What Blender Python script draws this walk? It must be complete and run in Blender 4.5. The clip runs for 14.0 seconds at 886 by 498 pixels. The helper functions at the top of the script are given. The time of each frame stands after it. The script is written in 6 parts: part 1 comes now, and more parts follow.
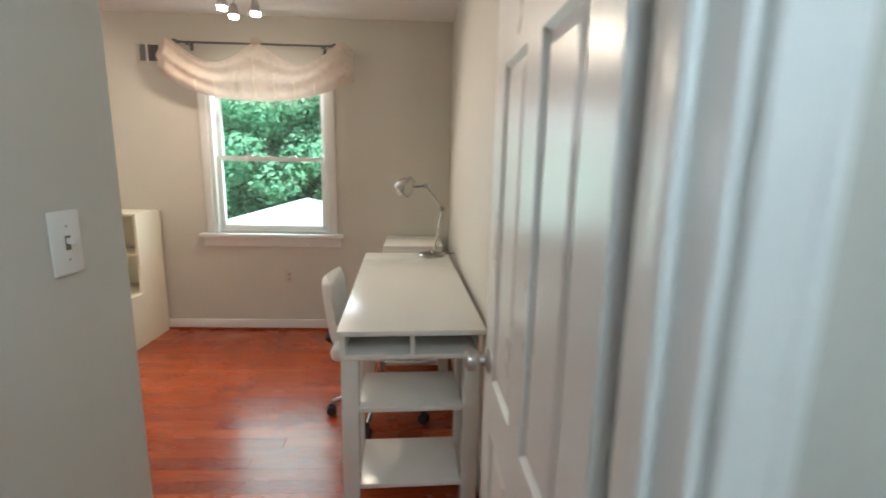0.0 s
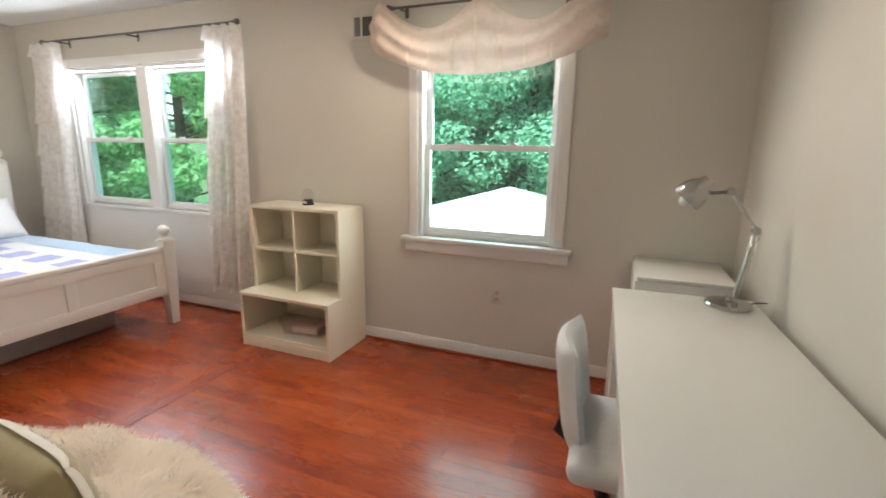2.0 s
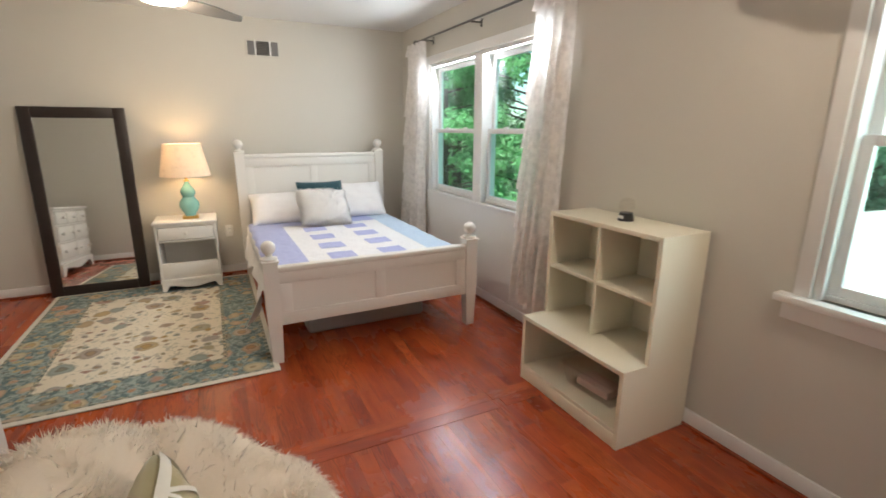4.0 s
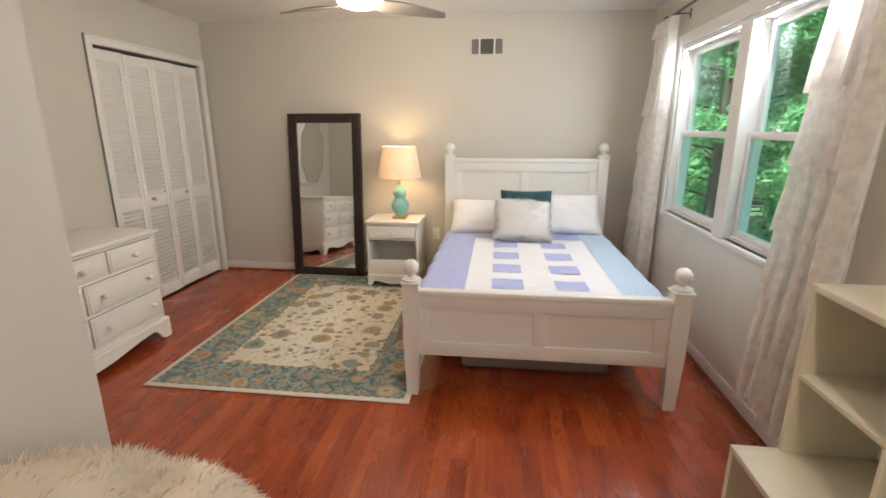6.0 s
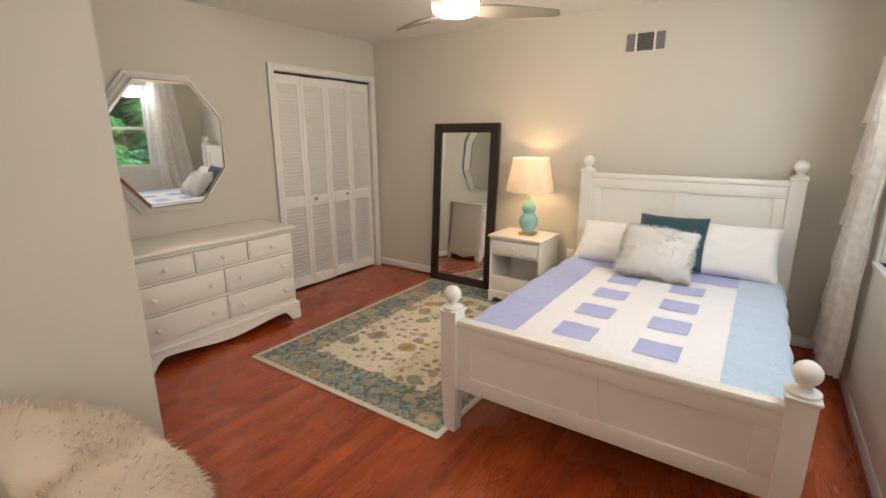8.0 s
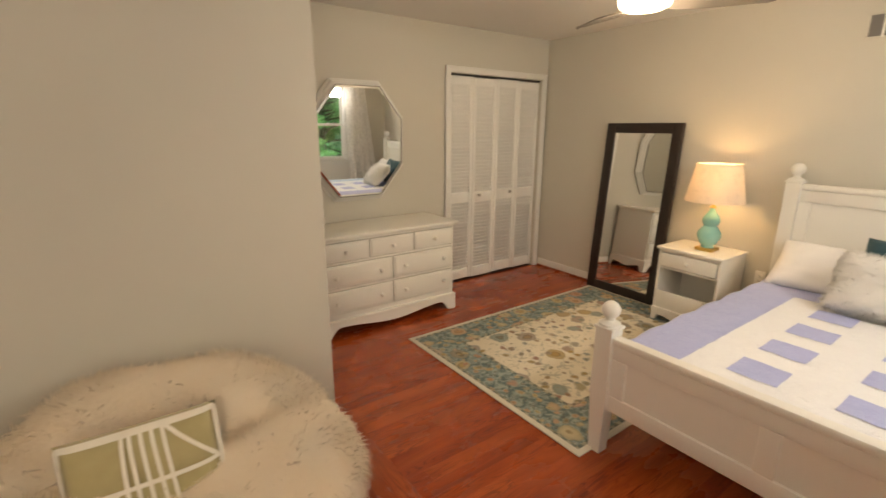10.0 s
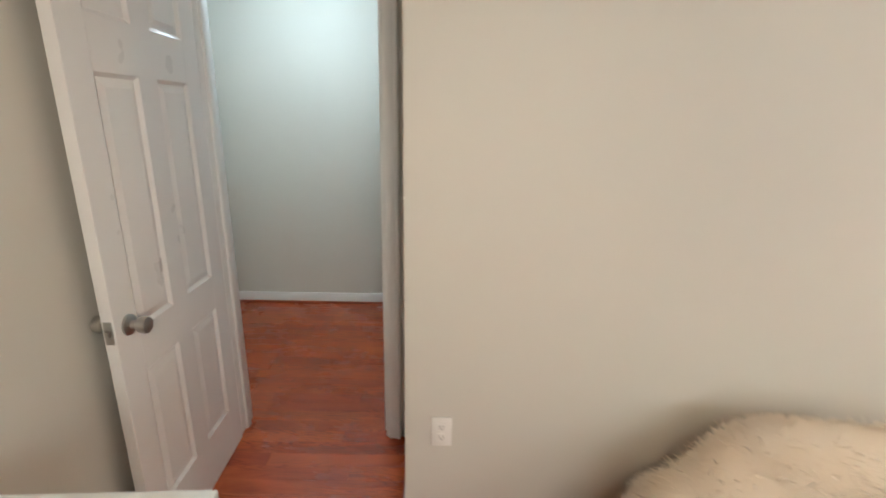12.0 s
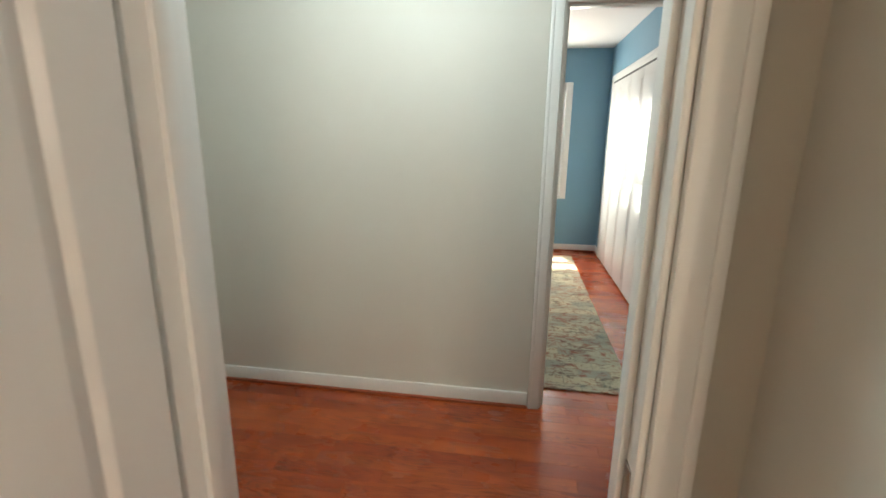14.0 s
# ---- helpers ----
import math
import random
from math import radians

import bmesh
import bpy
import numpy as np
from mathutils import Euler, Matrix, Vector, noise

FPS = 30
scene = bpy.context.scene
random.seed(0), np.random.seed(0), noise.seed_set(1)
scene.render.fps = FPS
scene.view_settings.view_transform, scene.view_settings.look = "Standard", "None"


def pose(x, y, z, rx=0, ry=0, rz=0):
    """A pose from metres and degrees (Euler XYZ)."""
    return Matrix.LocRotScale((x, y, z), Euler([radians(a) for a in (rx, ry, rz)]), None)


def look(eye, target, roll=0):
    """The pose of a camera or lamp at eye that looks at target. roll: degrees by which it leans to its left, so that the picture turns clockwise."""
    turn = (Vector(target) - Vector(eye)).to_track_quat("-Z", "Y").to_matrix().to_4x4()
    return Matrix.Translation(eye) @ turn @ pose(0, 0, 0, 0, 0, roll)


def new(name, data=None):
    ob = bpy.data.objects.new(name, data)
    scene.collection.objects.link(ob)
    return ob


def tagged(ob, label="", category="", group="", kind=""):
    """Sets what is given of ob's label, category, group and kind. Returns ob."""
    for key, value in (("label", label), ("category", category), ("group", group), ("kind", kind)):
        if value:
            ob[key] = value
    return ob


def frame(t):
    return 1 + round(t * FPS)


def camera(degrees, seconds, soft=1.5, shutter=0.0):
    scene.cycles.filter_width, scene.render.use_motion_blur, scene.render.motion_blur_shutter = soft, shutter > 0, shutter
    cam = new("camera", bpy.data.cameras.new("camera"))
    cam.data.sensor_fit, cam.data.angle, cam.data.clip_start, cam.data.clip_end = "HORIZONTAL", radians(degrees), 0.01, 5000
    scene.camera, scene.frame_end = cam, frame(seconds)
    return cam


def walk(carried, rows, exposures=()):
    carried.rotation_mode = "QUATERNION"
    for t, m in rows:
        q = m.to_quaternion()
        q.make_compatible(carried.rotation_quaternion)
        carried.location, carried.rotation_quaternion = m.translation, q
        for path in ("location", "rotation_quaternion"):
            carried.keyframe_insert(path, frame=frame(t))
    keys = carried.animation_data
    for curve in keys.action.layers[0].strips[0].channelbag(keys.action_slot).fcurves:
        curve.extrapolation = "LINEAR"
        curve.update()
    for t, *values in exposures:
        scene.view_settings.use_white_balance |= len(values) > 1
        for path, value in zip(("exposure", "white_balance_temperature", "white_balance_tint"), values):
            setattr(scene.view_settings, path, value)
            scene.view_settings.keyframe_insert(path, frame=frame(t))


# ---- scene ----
PATH = [
    (0, (0.416, -0.126, 1.406), (0.499, 1.838, 1.034), 1.2),
    (0.3, (0.345, 0.008, 1.414), (0.296, 1.968, 1.021), 1.2),
    (0.4, (0.358, -0.032, 1.416), (0.531, 1.928, 1.054), 2.9),
    (0.5, (0.33, 0.014, 1.424), (0.444, 1.974, 1.043), 2.1),
    (1, (0.215, 0.28, 1.425), (0.035, 2.23, 1.021), 0.8),
    (1.5, (0.152, 0.56, 1.414), (-0.311, 2.459, 0.99), 0.2),
    (2, (0.048, 0.787, 1.414), (-0.672, 2.601, 0.974), 0.8),
    (2.5, (-0.014, 1.032, 1.445), (-1.046, 2.677, 0.963), 0.4),
    (3, (-0.104, 1.238, 1.43), (-1.43, 2.652, 0.938), 0.0),
    (3.5, (-0.224, 1.413, 1.431), (-1.786, 2.558, 0.931), -0.1),
    (4, (-0.396, 1.598, 1.431), (-2.128, 2.462, 0.929), 0.2),
    (4.2, (-0.473, 1.643, 1.438), (-2.253, 2.401, 0.93), 0.3),
    (6.3, (-1.001, 2.425, 1.461), (-2.899, 2.048, 0.956), -0.1),
    (6.5, (-1.053, 2.507, 1.468), (-2.929, 2.036, 0.959), -0.1),
    (7, (-1.162, 2.697, 1.483), (-2.968, 2.004, 0.973), 0.0),
    (7.2, (-1.232, 2.786, 1.469), (-3.001, 1.996, 0.972), 0.0),
    (9.4, (-1.578, 3.1, 1.587), (-2.887, 1.678, 1.072), -0.3),
    (9.5, (-1.564, 3.087, 1.582), (-2.851, 1.645, 1.069), -0.2),
    (10, (-1.444, 3.005, 1.552), (-2.58, 1.439, 1.043), 0.3),
    (10.5, (-1.087, 2.981, 1.556), (-1.987, 1.268, 1.051), 0.8),
    (11, (-0.779, 2.899, 1.569), (-1.373, 1.059, 1.056), 0.8),
    (11.5, (-0.62, 2.675, 1.559), (-0.885, 0.768, 1.018), 0.3),
    (12, (-0.339, 2.238, 1.52), (-0.347, 0.316, 0.966), 1.1),
    (12.4, (-0.176, 1.932, 1.479), (-0.011, 0.016, 0.929), -0.5),
    (13, (-0.004, 1.54, 1.469), (0.322, -0.362, 0.944), 0.3),
    (13.3, (0.064, 1.372, 1.468), (0.379, -0.532, 0.941), 1.1),
    (13.5, (0.098, 1.218, 1.471), (0.404, -0.684, 0.935), 0.9),
    (14, (0.096, 0.902, 1.407), (0.394, -1.018, 0.936), 0.7),
]
cam = camera(87.7, 14.0, soft=1.6, shutter=0.3)
walk(cam, [(t, look(eye, target, roll)) for t, eye, target, roll in PATH],
     exposures=[(0.0, 1.55, 6400, 11), (1.0, 1.56, 6400, 12), (1.6, 1.58, 6350, 12), (2.3, 1.3, 6200, 11), (3.0, 1.15, 6100, 11), (4.0, 1.15, 6400, 12), (7.0, 1.15, 6700, 14), (9.5, 0.95, 8000, 15), (10.0, 0.95, 8500, 15), (10.5, 1.12, 8800, 16), (11.0, 1.4, 7300, 15), (11.5, 1.55, 6800, 14), (12.5, 1.8, 6500, 11), (13.2, 1.7, 6900, 13), (14.0, 1.84, 7700, 14)])

# ---- light ----
world = bpy.data.worlds.new("world")
scene.world = world
world.use_nodes = True
wn = world.node_tree.nodes
sky = wn.new("ShaderNodeTexSky")
sky.sky_type, sky.sun_disc = "NISHITA", False
sky.sun_elevation, sky.sun_rotation = radians(60), radians(165)
world.node_tree.links.new(sky.outputs[0], wn["Background"].inputs[0])
wn["Background"].inputs[1].default_value = 0.15


def lamp(name, kind, m, energy, color, size=0.1, size_y=None, spread=None):
    data = bpy.data.lights.new(name, kind)
    data.energy, data.color = energy, color
    if kind == "AREA":
        data.size = size
        if size_y:
            data.shape, data.size_y = "RECTANGLE", size_y
    elif kind == "SUN":
        data.angle = size
    else:
        data.shadow_soft_size = size
    ob = new(name, data)
    ob.matrix_world = m
    return ob


SUN_DIR = Vector((math.sin(radians(165)) * math.cos(radians(60)), math.cos(radians(165)) * math.cos(radians(60)), math.sin(radians(60))))
lamp("sun", "SUN", look(SUN_DIR * 30, (0, 0, 0)), 5.0, (1.0, 0.95, 0.87), radians(0.6))
# sky light through the window openings
lamp("window_light", "AREA", look((-0.8, 3.72, 1.42), (-0.8, 2.0, 1.2)), 7.0, (0.96, 0.98, 1.0), 0.88, 1.1)
lamp("window_light", "AREA", look((-3.75, 3.64, 1.94), (-3.75, 0.6, 1.0)), 15.5, (0.90, 0.95, 1.0), 1.75, 0.16)
lamp("window_light", "AREA", look((0.0, -5.20, 1.34), (0.0, -3.0, 1.1)), 22, (0.93, 0.97, 1.0), 0.85, 1.3)
# ceiling fan light, bedside lamp, spot fixture, hall light
lamp("fan_lamp", "POINT", pose(-3.89, 1.445, 2.09), 9.5, (1.0, 0.82, 0.60), 0.09)
lamp("bedside_bulb", "POINT", pose(-5.165, 1.39, 1.19), 2.0, (1.0, 0.68, 0.36), 0.03)
SPOT_AIMS = (((0.10, 0.02), (0.3, 2.0, 0.76), 13.0), ((-0.06, 0.09), (-3.2, 2.5, 0.3), 19.0), ((-0.06, -0.08), (-1.9, 0.9, 0.9), 4.5))
for (dx, dy), aim, watts in SPOT_AIMS:
    beam = lamp("spot_bulb", "SPOT", look((-0.74 + dx, 2.96 + dy, 2.24), aim), watts, (1.0, 0.84, 0.66), 0.03)
    beam.data.spot_size, beam.data.spot_blend = radians(118), 0.75
lamp("hall_lamp", "POINT", pose(0.55, -0.50, 2.28), 9.5, (0.62, 0.86, 1.0), 0.10)


# ---- materials ----
def mat(name, color=(0.8, 0.8, 0.8), rough=0.5, metal=0.0, spec=0.5, **more):
    m = bpy.data.materials.new(name)
    m.use_nodes = True
    b = m.node_tree.nodes["Principled BSDF"]
    b.inputs["Base Color"].default_value = (*color, 1)
    b.inputs["Roughness"].default_value = rough
    b.inputs["Metallic"].default_value = metal
    b.inputs["Specular IOR Level"].default_value = spec
    for k, v in more.items():
        b.inputs[k.replace("_", " ")].default_value = v
    return m


class Net:
    """Short names for building shader node trees."""

    def __init__(self, m):
        self.t = m.node_tree
        self.b = self.t.nodes.get("Principled BSDF")

    def n(self, kind, ins=None, **props):
        node = self.t.nodes.new("ShaderNode" + kind)
        for k, v in props.items():
            if k == "operation":
                node.operation = v
            elif k == "blend_type":
                node.blend_type = v
            elif k == "data_type":
                node.data_type = v
            elif k == "feature":
                node.feature = v
            elif k == "noise_dimensions":
                node.noise_dimensions = v
            elif k == "wave_type":
                node.wave_type = v
            elif k == "bands_direction":
                node.bands_direction = v
        for k, v in (ins or {}).items():
            if isinstance(v, bpy.types.NodeSocket):
                self.t.links.new(v, node.inputs[k])
            else:
                node.inputs[k].default_value = v
        return node

    def coords(self, scale=(1, 1, 1), loc=(0, 0, 0), world_space=False):
        if world_space:
            src = self.n("NewGeometry").outputs["Position"]
        else:
            src = self.n("TexCoord").outputs["Object"]
        return self.n("Mapping", {0: src, 1: loc, 3: scale}).outputs[0]

    def noise(self, vec, scale, detail=4, rough=0.5, dist=0.0):
        return self.n("TexNoise", {"Vector": vec, "Scale": scale, "Detail": detail, "Roughness": rough, "Distortion": dist}).outputs[0]

    def ramp(self, fac, stops):
        node = self.n("ValToRGB", {0: fac})
        els = node.color_ramp.elements
        while len(els) < len(stops):
            els.new(0.5)
        for e, (p, c) in zip(els, stops):
            e.position, e.color = p, (*c, 1) if len(c) == 3 else c
        return node.outputs[0]

    def mix(self, fac, a, b, blend="MIX"):
        node = self.n("MixRGB", blend_type=blend)
        for i, v in ((0, fac), (1, a), (2, b)):
            if isinstance(v, bpy.types.NodeSocket):
                self.t.links.new(v, node.inputs[i])
            elif i == 0:
                node.inputs[0].default_value = v
            else:
                node.inputs[i].default_value = (*v, 1)
        return node.outputs[0]

    def math(self, op, a, b=0.0, c=0.0):
        node = self.n("Math", operation=op)
        for i, v in enumerate((a, b, c)):
            if isinstance(v, bpy.types.NodeSocket):
                self.t.links.new(v, node.inputs[i])
            else:
                node.inputs[i].default_value = v
        return node.outputs[0]

    def color(self, v):
        self.t.links.new(v, self.b.inputs["Base Color"])

    def rough(self, v):
        self.t.links.new(v, self.b.inputs["Roughness"])

    def bump(self, height, strength=0.1, distance=0.01):
        node = self.n("Bump", {"Strength": strength, "Distance": distance, "Height": height})
        self.t.links.new(node.outputs[0], self.b.inputs["Normal"])


def painted(name, color, rough=0.5, blotch=0.04, relief=0.05, world_space=True):
    """Paint with a faint roller texture and slow variation."""
    m = mat(name, color, rough)
    k = Net(m)
    v = k.coords(world_space=world_space)
    slow = k.noise(v, 1.3, 3)
    fine = k.noise(v, 260, 2)
    dark = tuple(c * (1 - blotch) for c in color)
    light = tuple(min(1, c * (1 + blotch)) for c in color)
    k.color(k.mix(slow, dark, light))
    k.rough(k.math("MULTIPLY_ADD", k.noise(v, 6, 3), 0.14, rough - 0.07))
    k.bump(k.math("ADD", k.math("MULTIPLY", fine, 0.4), k.noise(v, 40, 2)), relief, 0.002)
    return m


WALL = painted("wall_paint", (0.597, 0.568, 0.503), 0.62, 0.03, 0.07)
BLUE = painted("blue_wall_paint", (0.16, 0.33, 0.44), 0.6, 0.04, 0.07)
CEIL = painted("ceiling_paint", (0.78, 0.77, 0.75), 0.8, 0.03, 0.1)
TRIM = painted("trim_paint", (0.78, 0.77, 0.74), 0.32, 0.025, 0.03)
DOORP = painted("door_paint", (0.74, 0.72, 0.69), 0.3, 0.03, 0.04)
WHITE = painted("furniture_white", (0.80, 0.78, 0.73), 0.35, 0.03, 0.03, world_space=False)
CREAM = painted("furniture_cream", (0.82, 0.78, 0.63), 0.42, 0.03, 0.03, world_space=False)
DESKW = painted("desk_laminate", (0.76, 0.74, 0.68), 0.19, 0.02, 0.02, world_space=False)
LOUVER = painted("louver_paint", (0.86, 0.85, 0.82), 0.4, 0.03, 0.03)
PLASTIC = mat("white_plastic", (0.80, 0.78, 0.73), 0.35)
IVORY = mat("ivory_plastic", (0.55, 0.44, 0.33), 0.4)
# brown for painted gap shade round the drawers, and for the toggle collar
GAPTONE = mat("gap_shade_and_collar", (0.20, 0.18, 0.15), 0.8)
DARKSLOT = mat("dark_slot", (0.03, 0.028, 0.025), 0.6)
VENTM = mat("vent_metal", (0.20, 0.185, 0.165), 0.45, 0.3)
VENTWING = mat("vent_wing_grey", (0.17, 0.16, 0.155), 0.5, 0.1)
CHROME = mat("chrome", (0.46, 0.45, 0.43), 0.14, 1.0)
NICKEL = mat("brushed_nickel", (0.50, 0.48, 0.45), 0.3, 1.0)
RODM = mat("pewter_rod", (0.16, 0.15, 0.145), 0.35, 0.9)
BLADE = mat("fan_blade", (0.20, 0.19, 0.18), 0.45, 0.1)
GOLD = mat("gold_base", (0.70, 0.46, 0.15), 0.3, 0.9)
RUBBER = mat("black_rubber", (0.02, 0.02, 0.02), 0.55)
CABLE = mat("black_cable", (0.025, 0.025, 0.025), 0.5)
MIRROR = mat("mirror_glass", (0.88, 0.90, 0.89), 0.02, 1.0)
VINYL = painted("window_vinyl", (0.80, 0.80, 0.79), 0.35, 0.02, 0.02)


def glass(name, tint):
    m = bpy.data.materials.new(name)
    m.use_nodes = True
    k = Net(m)
    t = m.node_tree
    t.nodes.remove(k.b)
    clear = k.n("BsdfTransparent", {0: (*tint, 1)})
    gloss = k.n("BsdfGlossy", {0: (1, 1, 1, 1), 1: 0.02})
    mixed = k.n("MixShader", {0: 0.05, 1: clear.outputs[0], 2: gloss.outputs[0]})
    t.links.new(mixed.outputs[0], t.nodes["Material Output"].inputs[0])
    return m


PANE = glass("window_glass", (0.82, 1.0, 0.95))
CLEARP = glass("clear_plastic", (0.95, 0.94, 0.93))


def emitter(name, color, strength):
    m = mat(name, (0.9, 0.9, 0.9), 0.5)
    b = m.node_tree.nodes["Principled BSDF"]
    b.inputs["Emission Color"].default_value = (*color, 1)
    b.inputs["Emission Strength"].default_value = strength
    return m


FANGLOW = emitter("fan_diffuser", (1.0, 0.88, 0.70), 3.0)
BULB = emitter("spot_bulb_glass", (1.0, 0.88, 0.70), 6.0)
HALLGLOW = emitter("hall_diffuser", (0.88, 0.95, 1.0), 4.0)


def wood_floor(name, per_island, turned=False):
    m = mat(name, (0.3, 0.08, 0.03), 0.25)
    k = Net(m)
    if per_island:
        r = k.n("NewGeometry").outputs["Random Per Island"]
    else:
        r = k.n("ObjectInfo").outputs["Random"]
    off = k.n("CombineXYZ", {0: k.math("MULTIPLY", r, 37.0), 1: k.math("MULTIPLY", r, 11.0), 2: 0.0}).outputs[0]
    here = k.n("NewGeometry").outputs["Position"]
    if turned:
        s3 = k.n("SeparateXYZ", {0: here})
        here = k.n("CombineXYZ", {0: s3.outputs[1], 1: s3.outputs[0], 2: s3.outputs[2]}).outputs[0]
    pos = k.n("VectorMath", {0: here, 1: off}, operation="ADD").outputs[0]
    grain = k.n("Mapping", {0: pos, 3: (1.1, 6.0, 1)}).outputs[0]
    g1 = k.noise(grain, 1.3, 5, 0.6, 1.0)
    g2 = k.noise(k.n("Mapping", {0: pos, 3: (7, 150, 1)}).outputs[0], 1.0, 3, 0.6)
    hills = k.noise(k.n("Mapping", {0: pos, 3: (0.9, 8.5, 1)}).outputs[0], 1.5, 2.0, 0.45)
    rings = k.math("MULTIPLY_ADD", k.math("SINE", k.math("MULTIPLY_ADD", hills, 120.0, k.math("MULTIPLY", g2, 2.0))), 0.5, 0.5)
    base = k.ramp(r, [(0.0, (0.37, 0.060, 0.016)), (0.35, (0.42, 0.073, 0.018)), (0.7, (0.46, 0.086, 0.021)), (1.0, (0.51, 0.108, 0.028))])
    dark = k.mix(1.0, base, (0.62, 0.52, 0.48), "MULTIPLY")
    c = k.mix(k.ramp(g1, [(0.42, (0, 0, 0)), (0.68, (1, 1, 1))]), base, dark)
    c = k.mix(k.math("MULTIPLY", k.ramp(rings, [(0.0, (1, 1, 1)), (0.42, (0, 0, 0))]), k.math("MULTIPLY", k.ramp(k.noise(k.n("Mapping", {0: pos, 3: (0.9, 5, 1)}).outputs[0], 1.1, 2), [(0.42, (0, 0, 0)), (0.60, (1, 1, 1))]), 0.85)), c, k.mix(1.0, dark, (0.62, 0.55, 0.52), "MULTIPLY"))
    c = k.mix(k.math("MULTIPLY", k.ramp(g2, [(0.50, (0, 0, 0)), (0.62, (1, 1, 1))]), 0.18), c, dark)
    k.color(c)
    wear = k.noise(k.n("NewGeometry").outputs["Position"], 2.4, 4)
    k.rough(k.math("ADD", k.math("MULTIPLY_ADD", wear, 0.14, 0.16), k.math("MULTIPLY", g1, 0.08)))
    k.bump(k.math("ADD", g1, k.math("MULTIPLY", k.noise(pos, 7, 2), 0.8)), 0.10, 0.004)
    k.b.inputs["Coat Weight"].default_value = 0.12
    k.b.inputs["Coat Roughness"].default_value = 0.16
    return m


PLANK = wood_floor("red_oak_plank", False)
PLANKS_REST = wood_floor("red_oak_planks_joined", True)
PLANK_TURNED = wood_floor("red_oak_plank_turned", False, True)
SHOE = mat("shoe_moulding_wood", (0.30, 0.065, 0.025), 0.35)
_k = Net(SHOE)
_k.color(_k.mix(_k.noise(_k.coords(world_space=True), 14, 3), (0.24, 0.05, 0.02), (0.36, 0.085, 0.03)))
SUBFLOOR = mat("subfloor_dark", (0.06, 0.018, 0.008), 0.7)


def fabric(name, a, b, rough=0.9, scale=60, weave=900, relief=0.25, sheen=0.3):
    m = mat(name, a, rough, spec=0.2)
    k = Net(m)
    v = k.coords()
    k.color(k.mix(k.noise(v, scale, 4), a, b))
    k.bump(k.math("ADD", k.noise(v, weave, 2), k.math("MULTIPLY", k.noise(v, scale * 0.4, 3), 1.5)), relief, 0.004)
    k.b.inputs["Sheen Weight"].default_value = sheen
    return m


def black_wood():
    m = mat("espresso_wood", (0.018, 0.012, 0.010), 0.38)
    k = Net(m)
    v = k.coords((3, 3, 40))
    k.color(k.mix(k.noise(v, 2, 4), (0.012, 0.008, 0.007), (0.035, 0.022, 0.017)))
    k.bump(k.noise(v, 6, 3), 0.12, 0.002)
    return m


ESPRESSO = black_wood()
CHAIRF = fabric("chair_fabric", (0.62, 0.61, 0.58), (0.72, 0.71, 0.68), 0.85, 40, 700)
SHEET = fabric("white_linen", (0.80, 0.78, 0.76), (0.86, 0.84, 0.82), 0.85, 8, 500, 0.3)
QUILTW = fabric("quilt_white", (0.80, 0.80, 0.82), (0.87, 0.87, 0.88), 0.85, 45, 90, 1.0)
LAVENDER = fabric("quilt_lavender", (0.36, 0.40, 0.68), (0.44, 0.48, 0.75), 0.85, 45, 90, 1.0)
AQUA = fabric("quilt_aqua", (0.44, 0.58, 0.76), (0.54, 0.68, 0.80), 0.85, 40, 90, 1.0)
_k = Net(AQUA)
_cell = _k.n("TexVoronoi", {"Vector": _k.n("Mapping", {0: _k.coords(), 3: (1, 1, 0)}).outputs[0], "Scale": 6.0, "Randomness": 0.35}).outputs[0]
_k.bump(_k.math("ABSOLUTE", _k.math("SINE", _k.math("MULTIPLY", _cell, 26.0))), 0.55, 0.006)
TEAL = fabric("teal_velvet", (0.020, 0.062, 0.078), (0.034, 0.088, 0.104), 0.8, 30, 600, 0.3, 0.25)


def fur(name, a, b, scale, through_light):
    """Pile that lets light through its strands."""
    m = fabric(name, a, b, 0.9, scale, 120, 0.3)
    k = Net(m)
    tl = k.n("BsdfTranslucent", {0: k.mix(k.noise(k.coords(), scale, 3), a, b)})
    mx = k.n("MixShader", {0: through_light, 1: k.b.outputs[0], 2: tl.outputs[0]})
    m.node_tree.links.new(mx.outputs[0], m.node_tree.nodes["Material Output"].inputs[0])
    return m


FURC = fur("cream_fur", (0.97, 0.86, 0.72), (0.99, 0.93, 0.83), 5, 0.5)
FURW = fur("white_fur", (0.97, 0.94, 0.90), (0.99, 0.98, 0.96), 8, 0.2)
GOLDVELVET = fabric("olive_gold_velvet", (0.36, 0.30, 0.15), (0.48, 0.42, 0.23), 0.7, 14, 500, 0.3, 0.5)
APPLIQUE = fabric("ivory_applique", (0.74, 0.70, 0.60), (0.82, 0.78, 0.70), 0.9, 30, 500)
MATTRESS = fabric("mattress_ticking", (0.70, 0.68, 0.64), (0.76, 0.74, 0.70))


